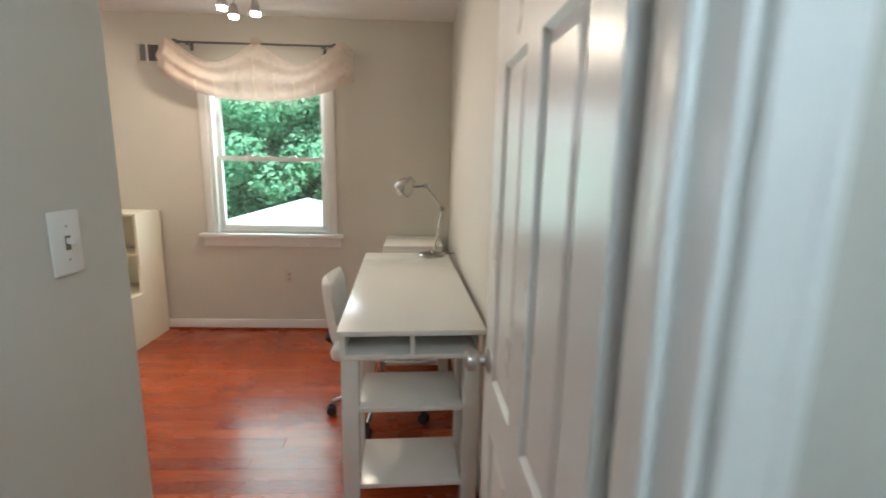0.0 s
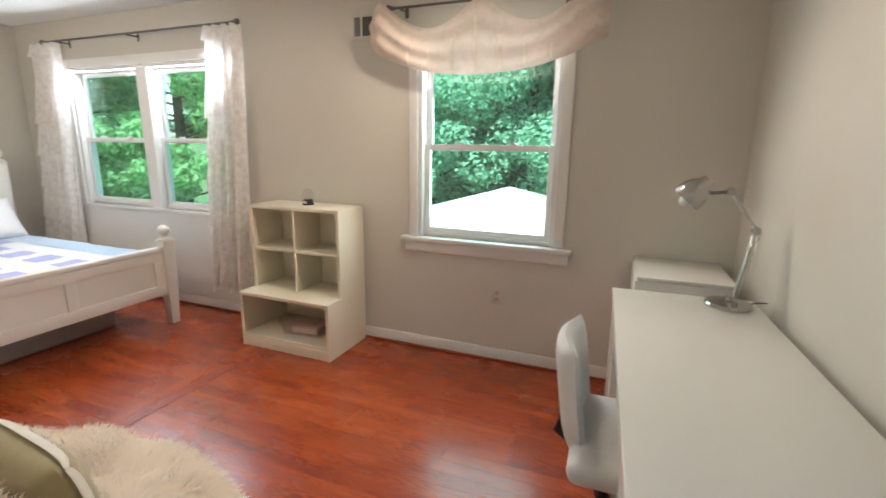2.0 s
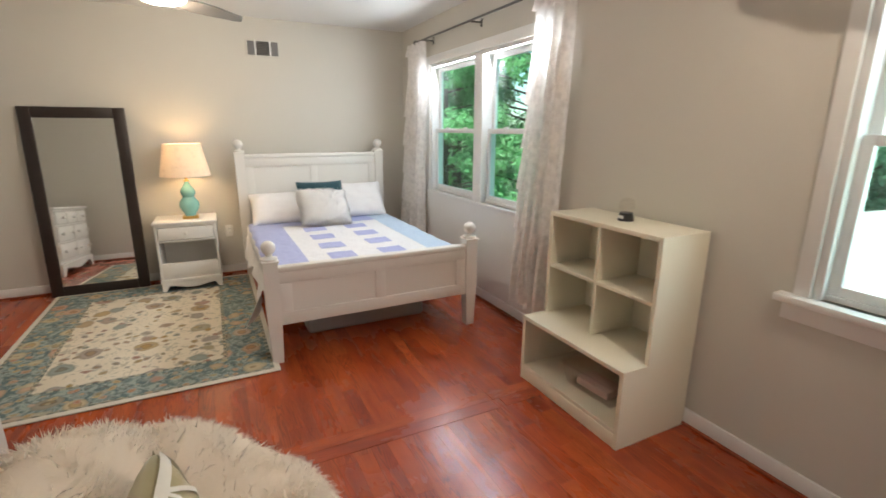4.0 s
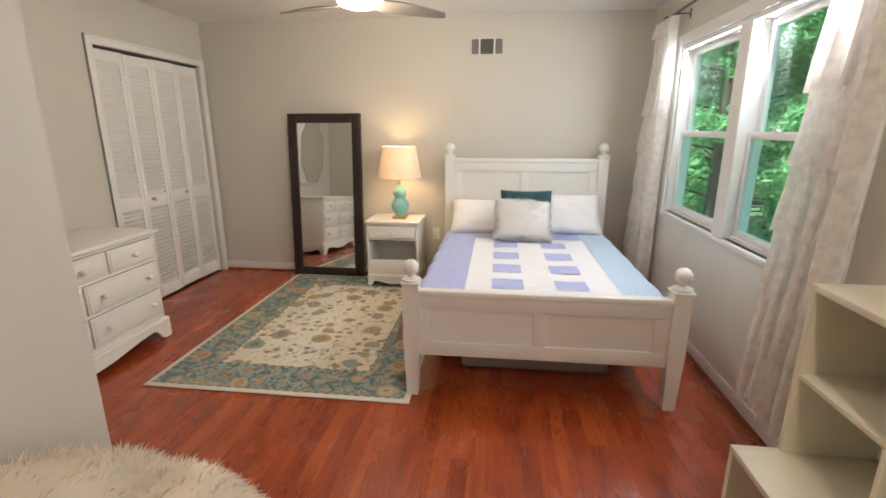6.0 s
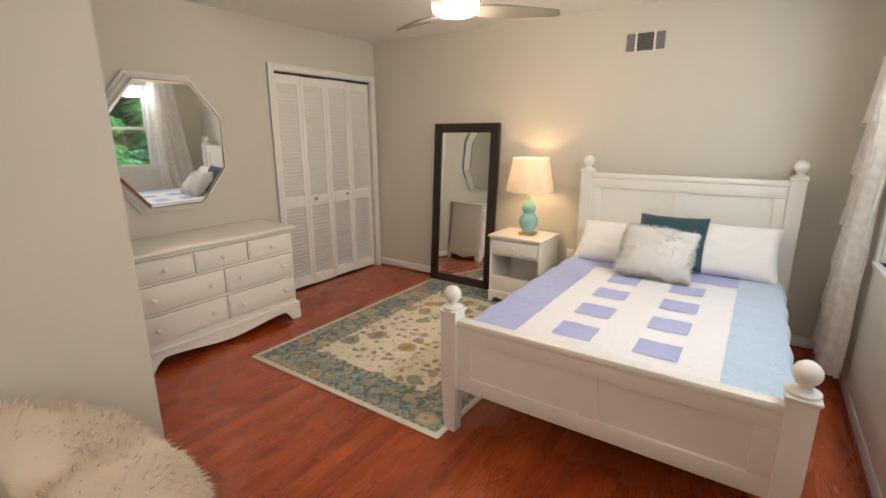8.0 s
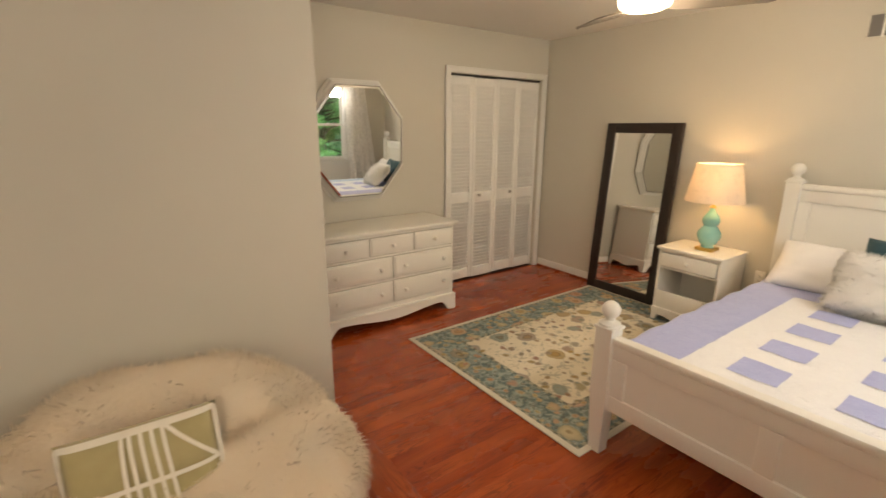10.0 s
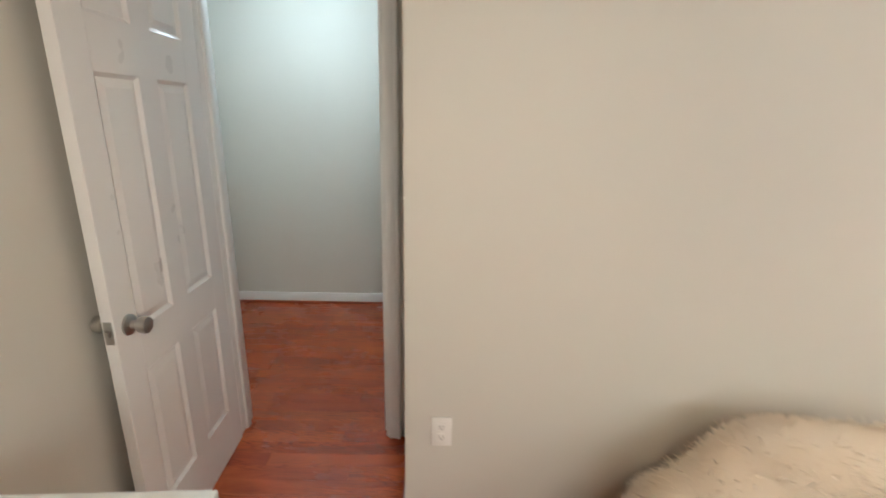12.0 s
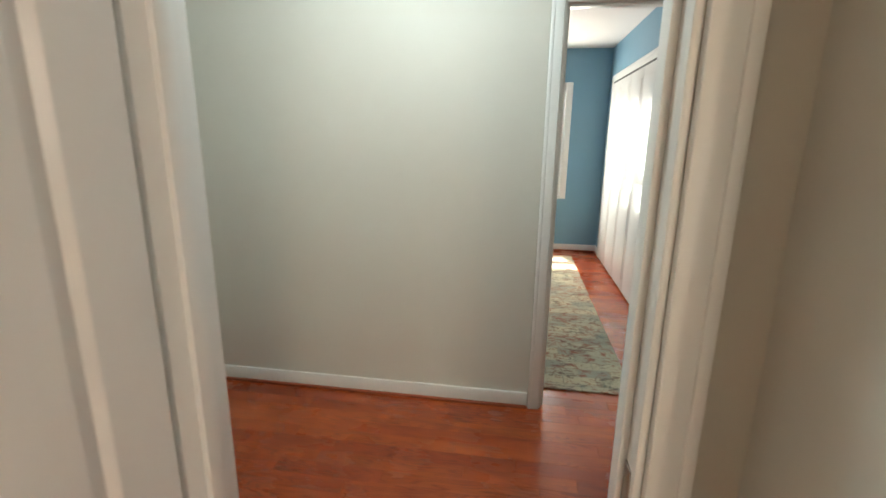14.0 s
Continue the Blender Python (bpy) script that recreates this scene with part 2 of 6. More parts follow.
def sheer(name, color, clear, glow):
    m = mat(name, color, 0.9, spec=0.1)
    k = Net(m)
    t = m.node_tree
    v = k.coords()
    tr = k.n("BsdfTranslucent", {0: (*color, 1)})
    df = k.n("BsdfDiffuse", {0: (*color, 1)})
    cl = k.n("BsdfTransparent", {0: (1, 1, 1, 1)})
    one = k.n("MixShader", {0: glow, 1: df.outputs[0], 2: tr.outputs[0]})
    holes = k.math("MULTIPLY_ADD", k.noise(v, 24, 3), 0.5, clear - 0.25)
    two = k.n("MixShader", {0: holes, 1: one.outputs[0], 2: cl.outputs[0]})
    t.links.new(two.outputs[0], t.nodes["Material Output"].inputs[0])
    t.nodes.remove(k.b)
    return m


CURTAIN = sheer("sheer_curtain", (0.97, 0.95, 0.93), 0.06, 0.58)
VALANCE = sheer("valance_cloth", (0.70, 0.58, 0.49), 0.0, 0.20)
VALSTRIPE = sheer("valance_stripe", (0.88, 0.82, 0.66), 0.15, 0.55)
SHADE = sheer("lamp_shade_cloth", (0.86, 0.78, 0.68), 0.0, 0.28)


def ceramic():
    m = mat("aqua_ceramic", (0.20, 0.50, 0.46), 0.12)
    k = Net(m)
    k.color(k.mix(k.noise(k.coords(), 9, 4), (0.17, 0.45, 0.42), (0.27, 0.57, 0.52)))
    k.b.inputs["Coat Weight"].default_value = 0.6
    return m


CERAMIC = ceramic()


def rug_material(name, hx, hy):
    """Oriental rug: pale selvage, teal border with rosettes, cream field with scattered flowers."""
    m = mat(name, (0.6, 0.5, 0.35), 0.95, spec=0.1)
    k = Net(m)
    co = k.n("TexCoord").outputs["Object"]
    sep = k.n("SeparateXYZ", {0: co})
    warp = k.n("TexNoise", {"Vector": co, "Scale": 8.0, "Detail": 3.0}).outputs[1]
    wv = k.n("VectorMath", {0: warp, 1: (0.5, 0.5, 0.5)}, operation="SUBTRACT").outputs[0]
    wv = k.n("VectorMath", {0: wv, "Scale": 0.075}, operation="SCALE").outputs[0]
    pos = k.n("VectorMath", {0: co, 1: wv}, operation="ADD").outputs[0]
    dx = k.math("SUBTRACT", hx, k.math("ABSOLUTE", sep.outputs[0]))
    dy = k.math("SUBTRACT", hy, k.math("ABSOLUTE", sep.outputs[1]))
    d = k.math("MINIMUM", dx, dy)

    def motif(scale, size, soft, stops, base, shift):
        vv = k.n("Mapping", {0: pos, 1: shift}).outputs[0]
        vor = k.n("TexVoronoi", {"Vector": vv, "Scale": scale, "Randomness": 0.75})
        mask = k.ramp(vor.outputs[0], [(size - soft, (1, 1, 1)), (size, (0, 0, 0))])
        tone = k.ramp(k.n("SeparateColor", {0: vor.outputs[1]}).outputs[0], stops)
        inner = k.ramp(vor.outputs[0], [(size * 0.30, (0.80, 0.62, 0.36)), (size * 0.45, (0.42, 0.36, 0.30)), (size * 0.55, (1, 1, 1))])
        tone = k.mix(0.75, tone, inner, "MULTIPLY")
        rim = k.ramp(vor.outputs[0], [(size - 2.2 * soft, (0, 0, 0)), (size - 0.8 * soft, (0.3, 0.3, 0.3)), (size, (0, 0, 0))])
        return k.mix(rim, k.mix(mask, base, tone), (0.17, 0.17, 0.13))

    field = k.mix(k.noise(pos, 6, 5), (0.73, 0.65, 0.51), (0.84, 0.78, 0.65))
    tones = [(0.0, (0.30, 0.36, 0.33)), (0.25, (0.44, 0.34, 0.28)), (0.45, (0.52, 0.38, 0.17)), (0.65, (0.36, 0.40, 0.38)), (0.85, (0.48, 0.30, 0.26)), (1.0, (0.33, 0.30, 0.20))]
    vine = k.ramp(k.noise(co, 15, 2, 0.45, 1.8), [(0.56, (0, 0, 0)), (0.63, (0.75, 0.75, 0.75))])
    field = k.mix(vine, field, k.mix(k.noise(co, 5, 2), (0.36, 0.42, 0.40), (0.52, 0.44, 0.30)))
    field = motif(5.0, 0.40, 0.07, tones, field, (0.3, 0.1, 0))
    field = motif(12.0, 0.33, 0.09, tones, field, (1.7, 0.9, 0))
    border = k.mix(k.ramp(k.noise(co, 17, 3, 0.5, 1.6), [(0.40, (0, 0, 0)), (0.60, (1, 1, 1))]), (0.11, 0.18, 0.19), (0.36, 0.43, 0.40))
    border = k.mix(k.ramp(k.noise(co, 34, 2, 0.5, 1.0), [(0.60, (0, 0, 0)), (0.66, (0.8, 0.8, 0.8))]), border, (0.12, 0.13, 0.12))
    bt = [(0.0, (0.62, 0.54, 0.36)), (0.35, (0.60, 0.48, 0.30)), (0.6, (0.62, 0.34, 0.26)), (0.8, (0.55, 0.52, 0.40)), (1.0, (0.30, 0.28, 0.22))]
    border = motif(6.2, 0.42, 0.07, bt, border, (4.2, 2.2, 0))
    border = motif(15.0, 0.36, 0.09, bt, border, (2.2, 5.2, 0))
    dash = k.n("TexChecker", {"Vector": co, "Scale": 34.0, "Color1": (0.09, 0.12, 0.11, 1), "Color2": (0.50, 0.46, 0.34, 1)}).outputs[0]
    guard = k.mix(0.35, dash, border)

    def step(x):
        return k.math("GREATER_THAN", d, x)

    c = k.mix(step(0.034), (0.80, 0.76, 0.67), guard)
    c = k.mix(step(0.055), c, border)
    c = k.mix(step(0.285), c, guard)
    c = k.mix(step(0.308), c, field)
    c = k.mix(k.math("MULTIPLY", k.noise(co, 160, 2), 0.25), c, (0.35, 0.32, 0.26))
    k.color(c)
    k.bump(k.noise(co, 420, 2), 0.5, 0.004)
    return m


RUG = rug_material("oriental_rug", 1.08, 0.79)


def runner_material():
    m = mat("patchwork_runner", (0.4, 0.38, 0.3), 0.95, spec=0.1)
    k = Net(m)
    co = k.coords()
    br = k.n("TexBrick", {"Vector": co, "Scale": 2.6, "Color1": (0.62, 0.54, 0.36, 1), "Color2": (0.22, 0.23, 0.20, 1), "Mortar": (0.33, 0.30, 0.22, 1), "Mortar Size": 0.01})
    marks = k.ramp(k.noise(k.n("Mapping", {0: co, 3: (1, 2.2, 1)}).outputs[0], 11, 5, 0.7, 1.5), [(0.50, (0, 0, 0)), (0.58, (1, 1, 1))])
    tone = k.ramp(k.noise(co, 3, 2), [(0.35, (0.10, 0.11, 0.10)), (0.5, (0.38, 0.12, 0.08)), (0.62, (0.16, 0.18, 0.17))])
    k.color(k.mix(k.math("MULTIPLY", marks, 0.9), k.mix(k.math("MULTIPLY", k.noise(co, 5, 4), 0.6), br.outputs[0], (0.70, 0.64, 0.48)), tone))
    k.bump(k.noise(co, 300, 2), 0.5, 0.004)
    return m


RUNNER = runner_material()


def leaf(name, a, b, trans=0.35):
    m = mat(name, a, 0.55, spec=0.3)
    k = Net(m)
    r = k.n("NewGeometry").outputs["Random Per Island"]
    c = k.mix(r, a, b)
    k.color(c)
    t = m.node_tree
    tl = k.n("BsdfTranslucent", {0: c})
    mx = k.n("MixShader", {0: trans, 1: k.b.outputs[0], 2: tl.outputs[0]})
    t.links.new(mx.outputs[0], t.nodes["Material Output"].inputs[0])
    return m


LEAF = leaf("maple_leaf", (0.20, 0.40, 0.27), (0.34, 0.60, 0.42), 0.55)
NEEDLE = leaf("cypress_spray", (0.18, 0.40, 0.17), (0.34, 0.60, 0.29), 0.55)
BARK = mat("bark", (0.09, 0.065, 0.045), 0.9)
_k = Net(BARK)
_k.color(_k.mix(_k.noise(_k.coords((6, 6, 1)), 5, 5), (0.05, 0.038, 0.028), (0.15, 0.11, 0.08)))
_k.bump(_k.noise(_k.coords((8, 8, 1)), 6, 5), 0.6, 0.03)
GRASS = mat("lawn", (0.06, 0.12, 0.03), 0.9)
_k = Net(GRASS)
_k.color(_k.mix(_k.noise(_k.coords(world_space=True), 3, 6), (0.04, 0.085, 0.02), (0.09, 0.16, 0.05)))
ROOFM = mat("pale_shingle", (0.52, 0.47, 0.45), 0.8)
_k = Net(ROOFM)
_k.color(_k.mix(_k.noise(_k.coords(world_space=True), 9, 5), (0.46, 0.42, 0.40), (0.58, 0.53, 0.51)))
SIDING = painted("shed_siding", (0.68, 0.67, 0.64), 0.6)
GUTTER = mat("grey_gutter", (0.34, 0.40, 0.46), 0.5)


# ---- mesh helpers ----
def box(bm, a, b, bev=0.0, seg=2):
    """A box between two corners, with its edges rounded by bev."""
    lo = [min(p, q) for p, q in zip(a, b)]
    hi = [max(p, q) for p, q in zip(a, b)]
    made = bmesh.ops.create_cube(bm, size=1.0)["verts"]
    for v in made:
        v.co = Vector([lo[i] + (v.co[i] + 0.5) * (hi[i] - lo[i]) for i in range(3)])
    if bev > 0:
        edges = list({e for v in made for e in v.link_edges})
        bmesh.ops.bevel(bm, geom=edges, offset=bev, segments=seg, affect="EDGES", profile=0.5)
    return made


def lathe(bm, prof, seg=20, m=None, square=False):
    """A turned solid from (radius, height) pairs."""
    rings = []
    for r, z in prof:
        ring = []
        for i in range(seg):
            a = 2 * math.pi * i / seg
            p = Vector((r * math.cos(a), r * math.sin(a), z))
            ring.append(bm.verts.new(m @ p if m else p))
        rings.append(ring)
    for r0, r1 in zip(rings, rings[1:]):
        for i in range(seg):
            j = (i + 1) % seg
            bm.faces.new((r0[i], r0[j], r1[j], r1[i]))
    bm.faces.new(list(reversed(rings[0])))
    bm.faces.new(rings[-1])


def tube(bm, pts, r, seg=8):
    pts = [Vector(p) for p in pts]
    rings = []
    for i, p in enumerate(pts):
        d = (pts[min(i + 1, len(pts) - 1)] - pts[max(i - 1, 0)]).normalized()
        side = d.cross(Vector((0, 0, 1)))
        if side.length < 1e-3:
            side = Vector((1, 0, 0))
        side.normalize()
        up = side.cross(d)
        rr = r[i] if isinstance(r, (list, tuple)) else r
        rings.append([bm.verts.new(p + rr * (math.cos(2 * math.pi * k / seg) * side + math.sin(2 * math.pi * k / seg) * up)) for k in range(seg)])
    for a, b in zip(rings, rings[1:]):
        for k in range(seg):
            j = (k + 1) % seg
            bm.faces.new((a[k], a[j], b[j], b[k]))
    bm.faces.new(list(reversed(rings[0])))
    bm.faces.new(rings[-1])


def sheet(bm, fn, nu, nv, thick=0.0):
    """A surface fn(u, v) over the unit square, with a back when thick."""
    def layer(off):
        return [[bm.verts.new(Vector(fn(i / nu, j / nv)) + Vector(off)) for i in range(nu + 1)] for j in range(nv + 1)]
    g = layer((0, 0, 0))
    for j in range(nv):
        for i in range(nu):
            bm.faces.new((g[j][i], g[j][i + 1], g[j + 1][i + 1], g[j + 1][i]))
    return g


def finish(bm, name, material, smooth=None):
    bmesh.ops.recalc_face_normals(bm, faces=bm.faces)
    me = bpy.data.meshes.new(name)
    bm.to_mesh(me)
    bm.free()
    me.materials.append(material)
    if smooth is not None:
        me.polygons.foreach_set("use_smooth", [True] * len(me.polygons))
        me.set_sharp_from_angle(angle=radians(smooth))
    return me


def part(name, bm, material, parent, label="", smooth=None):
    me = bm if isinstance(bm, bpy.types.Mesh) else finish(bm, name, material, smooth)
    ob = new(name, me)
    ob.parent = parent
    if label:
        tagged(ob, label)
    return ob


def thing(name, m, label, category, group="", kind=""):
    ob = new(name)
    ob.empty_display_size = 0.1
    ob.matrix_world = m
    return tagged(ob, label, category, group, kind)


def solid(name, material, boxes, label="", category="", kind="structure", bev=0.0):
    bm = bmesh.new()
    for a, b in boxes:
        box(bm, a, b, bev)
    return tagged(new(name, finish(bm, name, material)), label, category, "", kind)


def boxpart(name, material, parent, a, b, bev=0.0, label="", seg=2):
    bm = bmesh.new()
    box(bm, a, b, bev, seg)
    return part(name, bm, material, parent, label, 40 if bev else None)


def pierced(along, fixed, span, openings, top):
    """Boxes of a wall along x or y with openings (a0, a1, z0, z1) left free."""
    cuts = sorted({span[0], span[1], *[o[0] for o in openings], *[o[1] for o in openings]})
    out = []
    for a0, a1 in zip(cuts, cuts[1:]):
        zs = sorted({0.0, top, *[z for o in openings if o[0] <= a0 and a1 <= o[1] for z in o[2:]]})
        for z0, z1 in zip(zs, zs[1:]):
            if any(o[0] <= a0 and a1 <= o[1] and o[2] <= z0 and z1 <= o[3] for o in openings):
                continue
            if along == "x":
                out.append(((a0, fixed[0], z0), (a1, fixed[1], z1)))
            else:
                out.append(((fixed[0], a0, z0), (fixed[1], a1, z1)))
    return out


# ---- the plan ----
XW, XE, YN, YS = -5.41, 0.712, 3.60, -0.58
EAST_TURN = 1.7  # the desk wall is a little out of square
BX0, BX1, BY = -2.27, -0.225, 0.875
DY0, DY1 = 0.185, 0.31
DX0, DX1 = -0.10, 0.632
HY = -1.36
H = 2.44
T = 0.12
WIN1 = (-1.253, -0.343, 0.81, 2.03)
WIN2 = (-4.69, -2.81, 0.84, 2.03)
CLO = (-5.33, -4.117, 0.0, 2.04)
BDX0, BDX1 = -0.92, -0.08
BWX, BWY = -0.95, -5.08
BWIN = (-0.451, 0.449, 0.70, 1.985)

solid("wall_north", WALL, pierced("x", (YN, YN + 0.14), (XW - T, XE + T), [WIN1, WIN2], H), "light greige painted wall with two windows", "wall")
solid("wall_west", WALL, [((XW - T, YS, 0), (XW, YN, H))], "light greige painted wall behind the bed", "wall")
east = solid("wall_east", WALL, [((0, 0, 0), (0.16, 3.33, H))], "light greige painted wall beside the desk", "wall")
east.matrix_world = pose(XE, DY1, 0, 0, 0, EAST_TURN)
solid("wall_south", WALL, pierced("x", (YS - T, YS), (XW - T, BX0), [CLO], H), "light greige painted wall with the closet doors", "wall")
solid("wall_block_north", WALL, [((BX0, BY - T, 0), (BX1, BY, H))], "light greige painted wall behind the bean bag", "wall")
solid("wall_block_west", WALL, [((BX0, YS - T, 0), (BX0 + T, BY - T, H))], "light greige painted side wall beside the dresser", "wall")
solid("wall_block_east", WALL, [((BX1 - T, DY1, 0), (BX1, BY - T, H))], "light greige painted entry side wall with the switch", "wall")
solid("wall_entry", WALL, pierced("x", (DY0, DY1), (BX0 + T, 2.0), [(DX0, DX1, 0.0, 2.04)], H), "light painted wall with the bedroom doorway", "wall")
solid("wall_hall_south", WALL, pierced("x", (HY - T, HY), (BX0, 2.0), [(BDX0, BDX1, 0.0, 2.0)], H), "light greige hall wall with a doorway", "wall")
solid("wall_hall_west", WALL, [((BX0, HY, 0), (BX0 + T, YS - T, H))], "plain hall end wall", "wall")
solid("wall_hall_east", WALL, [((2.0, HY - T, 0), (2.0 + T, DY1, H))], "plain hall end wall", "wall")
solid("wall_closet_back", WALL, [((XW - T, -1.36, 0), (BX0, -1.26, H)), ((XW - T, -1.26, 0), (XW, YS - T, H))], "plain closet back wall", "wall")
solid("wall_blue_west", BLUE, [((BWX - T, BWY, 0), (BWX, HY - T, H))], "blue painted wall with the closet doors", "wall")
solid("wall_blue_south", BLUE, pierced("x", (BWY - 0.14, BWY), (BWX - T, 2.0 + T), [BWIN], H), "blue painted wall with a window", "wall")
solid("wall_blue_east", BLUE, [((2.0, BWY, 0), (2.0 + T, HY - T, H))], "blue painted wall", "wall")
solid("wall_blue_north", BLUE, pierced("x", (HY - T - 0.012, HY - T), (BWX, 2.0), [(BDX0, BDX1, 0.0, 2.0)], H), "blue painted wall with the doorway", "wall")
solid("ceiling", CEIL, [((XW - T, DY1, H), (XE + T, YN + 0.14, H + 0.1)), ((XW - T, -1.36, H), (BX0 + T, DY1, H + 0.1)), ((BX0 + T, HY - T, H), (2.0 + T, DY1, H + 0.1)),
                        ((BWX - T, BWY - 0.14, H), (2.0 + T, HY - T, H + 0.1))], "white painted ceiling", "ceiling")


# pale board under the twin window
solid("window_panel", TRIM, [((WIN2[0] - 0.075, YN - 0.007, 0.09), (WIN2[1] + 0.075, YN, WIN2[2] - 0.03))], "smooth white painted panel under the twin window", "panel", bev=0.002)


# trim
def run_boards(name, material, segs, h, th, label, cat, z0=0.0, bev=0.004):
    """Boards along walls: each segment is (x0, y0, x1, y1, nx, ny), the normal into the room."""
    bm = bmesh.new()
    for x0, y0, x1, y1, nx, ny in segs:
        a = (min(x0, x1) + (nx * th if nx < 0 else 0), min(y0, y1) + (ny * th if ny < 0 else 0), z0)
        b = (max(x0, x1) + (nx * th if nx > 0 else 0), max(y0, y1) + (ny * th if ny > 0 else 0), z0 + h)
        box(bm, a, b, bev)
    return tagged(new(name, finish(bm, name, material, 40)), label, cat, "", "structure")


SEGS = [(XW, YN, XE, YN, 0, -1), (XW, YS + 0.02, XW, YN - 0.02, 1, 0), (CLO[1] + 0.065, YS, BX0, YS, 0, 1),
        (BX0, BY, BX1, BY, 0, 1), (BX0, YS + 0.02, BX0, BY + 0.014, -1, 0), (BX1, DY1 + 0.02, BX1, BY + 0.014, 1, 0),
        (BX0 + T, HY, BDX0 - 0.062, HY, 0, 1), (BDX1 + 0.062, HY, 2.0, HY, 0, 1), (BX0 + T, DY0, DX0 - 0.062, DY0, 0, -1), (DX1 + 0.062, DY0, 2.0, DY0, 0, -1),
        (BWX, BWY, 2.0, BWY, 0, 1), (BWX, BWY + 0.02, BWX, -4.86, 1, 0)]
run_boards("baseboard", TRIM, SEGS, 0.088, 0.014, "white painted baseboard along the walls", "baseboard", 0.0)
run_boards("shoe_moulding", SHOE, [(a, b, c, d, e * 1.0, f) for a, b, c, d, e, f in SEGS], 0.017, 0.026, "red-brown wooden shoe moulding at the floor", "trim", 0.0, 0.006)


for nm, mt, hh, th, lab, cat, bv in (("baseboard", TRIM, 0.088, 0.014, "white painted baseboard beside the desk", "baseboard", 0.004), ("shoe_moulding", SHOE, 0.017, 0.026, "red-brown wooden shoe moulding beside the desk", "trim", 0.006)):
    ob = solid(nm, mt, [((-th, 0.02, 0), (0, 3.33, hh))], lab, cat, bev=bv)
    ob.matrix_world = pose(XE, DY1, 0, 0, 0, EAST_TURN)


def casing(name, along, face, n, a0, a1, z0, z1, w, label, material=TRIM, foot=False, depth=0.018):
    """Flat casing with a raised back band round an opening."""
    bm = bmesh.new()
    def add(p0, p1, q0, q1, th):
        lo, hi = sorted((face, face + n * th))
        if along == "x":
            box(bm, (p0, lo, q0), (p1, hi, q1), 0.004)
        else:
            box(bm, (lo, p0, q0), (hi, p1, q1), 0.004)
    for th, f in ((depth, 1.0), (depth + 0.004, 0.3)):
        ww = w * f
        add(a0 - w, a0 - w + ww, z0, z1 + w, th)
        add(a1 + w - ww, a1 + w, z0, z1 + w, th)
        add(a0 - w + (ww if f == 1 else 0), a1 + w - (ww if f == 1 else 0), z1 + w - ww, z1 + w, th)
    return tagged(new(name, finish(bm, name, material, 40)), label, "trim", "", "structure")


casing("door_trim", "x", DY1, 1, DX0, DX1, 0, 2.04, 0.058, "white painted casing round the bedroom doorway")
casing("door_trim", "x", DY0, -1, DX0, DX1, 0, 2.04, 0.058, "white painted casing round the bedroom doorway, hall side")
casing("door_trim", "x", HY, 1, BDX0, BDX1, 0, 2.0, 0.058, "white painted casing round the blue room doorway")
casing("closet_trim", "x", YS, 1, CLO[0], CLO[1], 0, 2.04, 0.06, "white painted casing round the louvered closet")
casing("closet_trim", "y", BWX, 1, -4.78, -2.95, 0, 2.03, 0.07, "white painted casing round the blue room closet")


def jamb(name, x0, x1, y0, y1, top, stop_y, label):
    bm = bmesh.new()
    for a, b in (((x0, y0 - 0.002, 0), (x0 + 0.012, y1 + 0.002, top)), ((x1 - 0.012, y0 - 0.002, 0), (x1, y1 + 0.002, top)), ((x0 + 0.012, y0 - 0.002, top - 0.012), (x1 - 0.012, y1 + 0.002, top))):
        box(bm, a, b, 0.002)
    s0, s1 = stop_y
    for a, b in (((x0 + 0.012, s0, 0), (x0 + 0.024, s1, top - 0.012)), ((x1 - 0.024, s0, 0), (x1 - 0.012, s1, top - 0.012)), ((x0 + 0.024, s0, top - 0.024), (x1 - 0.024, s1, top - 0.012))):
        box(bm, a, b, 0.002)
    return tagged(new(name, finish(bm, name, TRIM, 40)), label, "trim", "", "structure")


door_jamb = jamb("door_jamb", DX0, DX1, DY0, DY1, 2.04, (DY0 + 0.045, DY0 + 0.085), "white painted door jamb with a stop")
boxpart("strike_plate", NICKEL, door_jamb, (DX0 + 0.012, DY1 - 0.04, 0.868), (DX0 + 0.0145, DY1 - 0.012, 0.943), 0.001, "small nickel strike plate")
jamb("door_jamb", BDX0, BDX1, HY - T - 0.012, HY, 2.0, (HY - 0.07, HY - 0.03), "white painted door jamb with a stop")


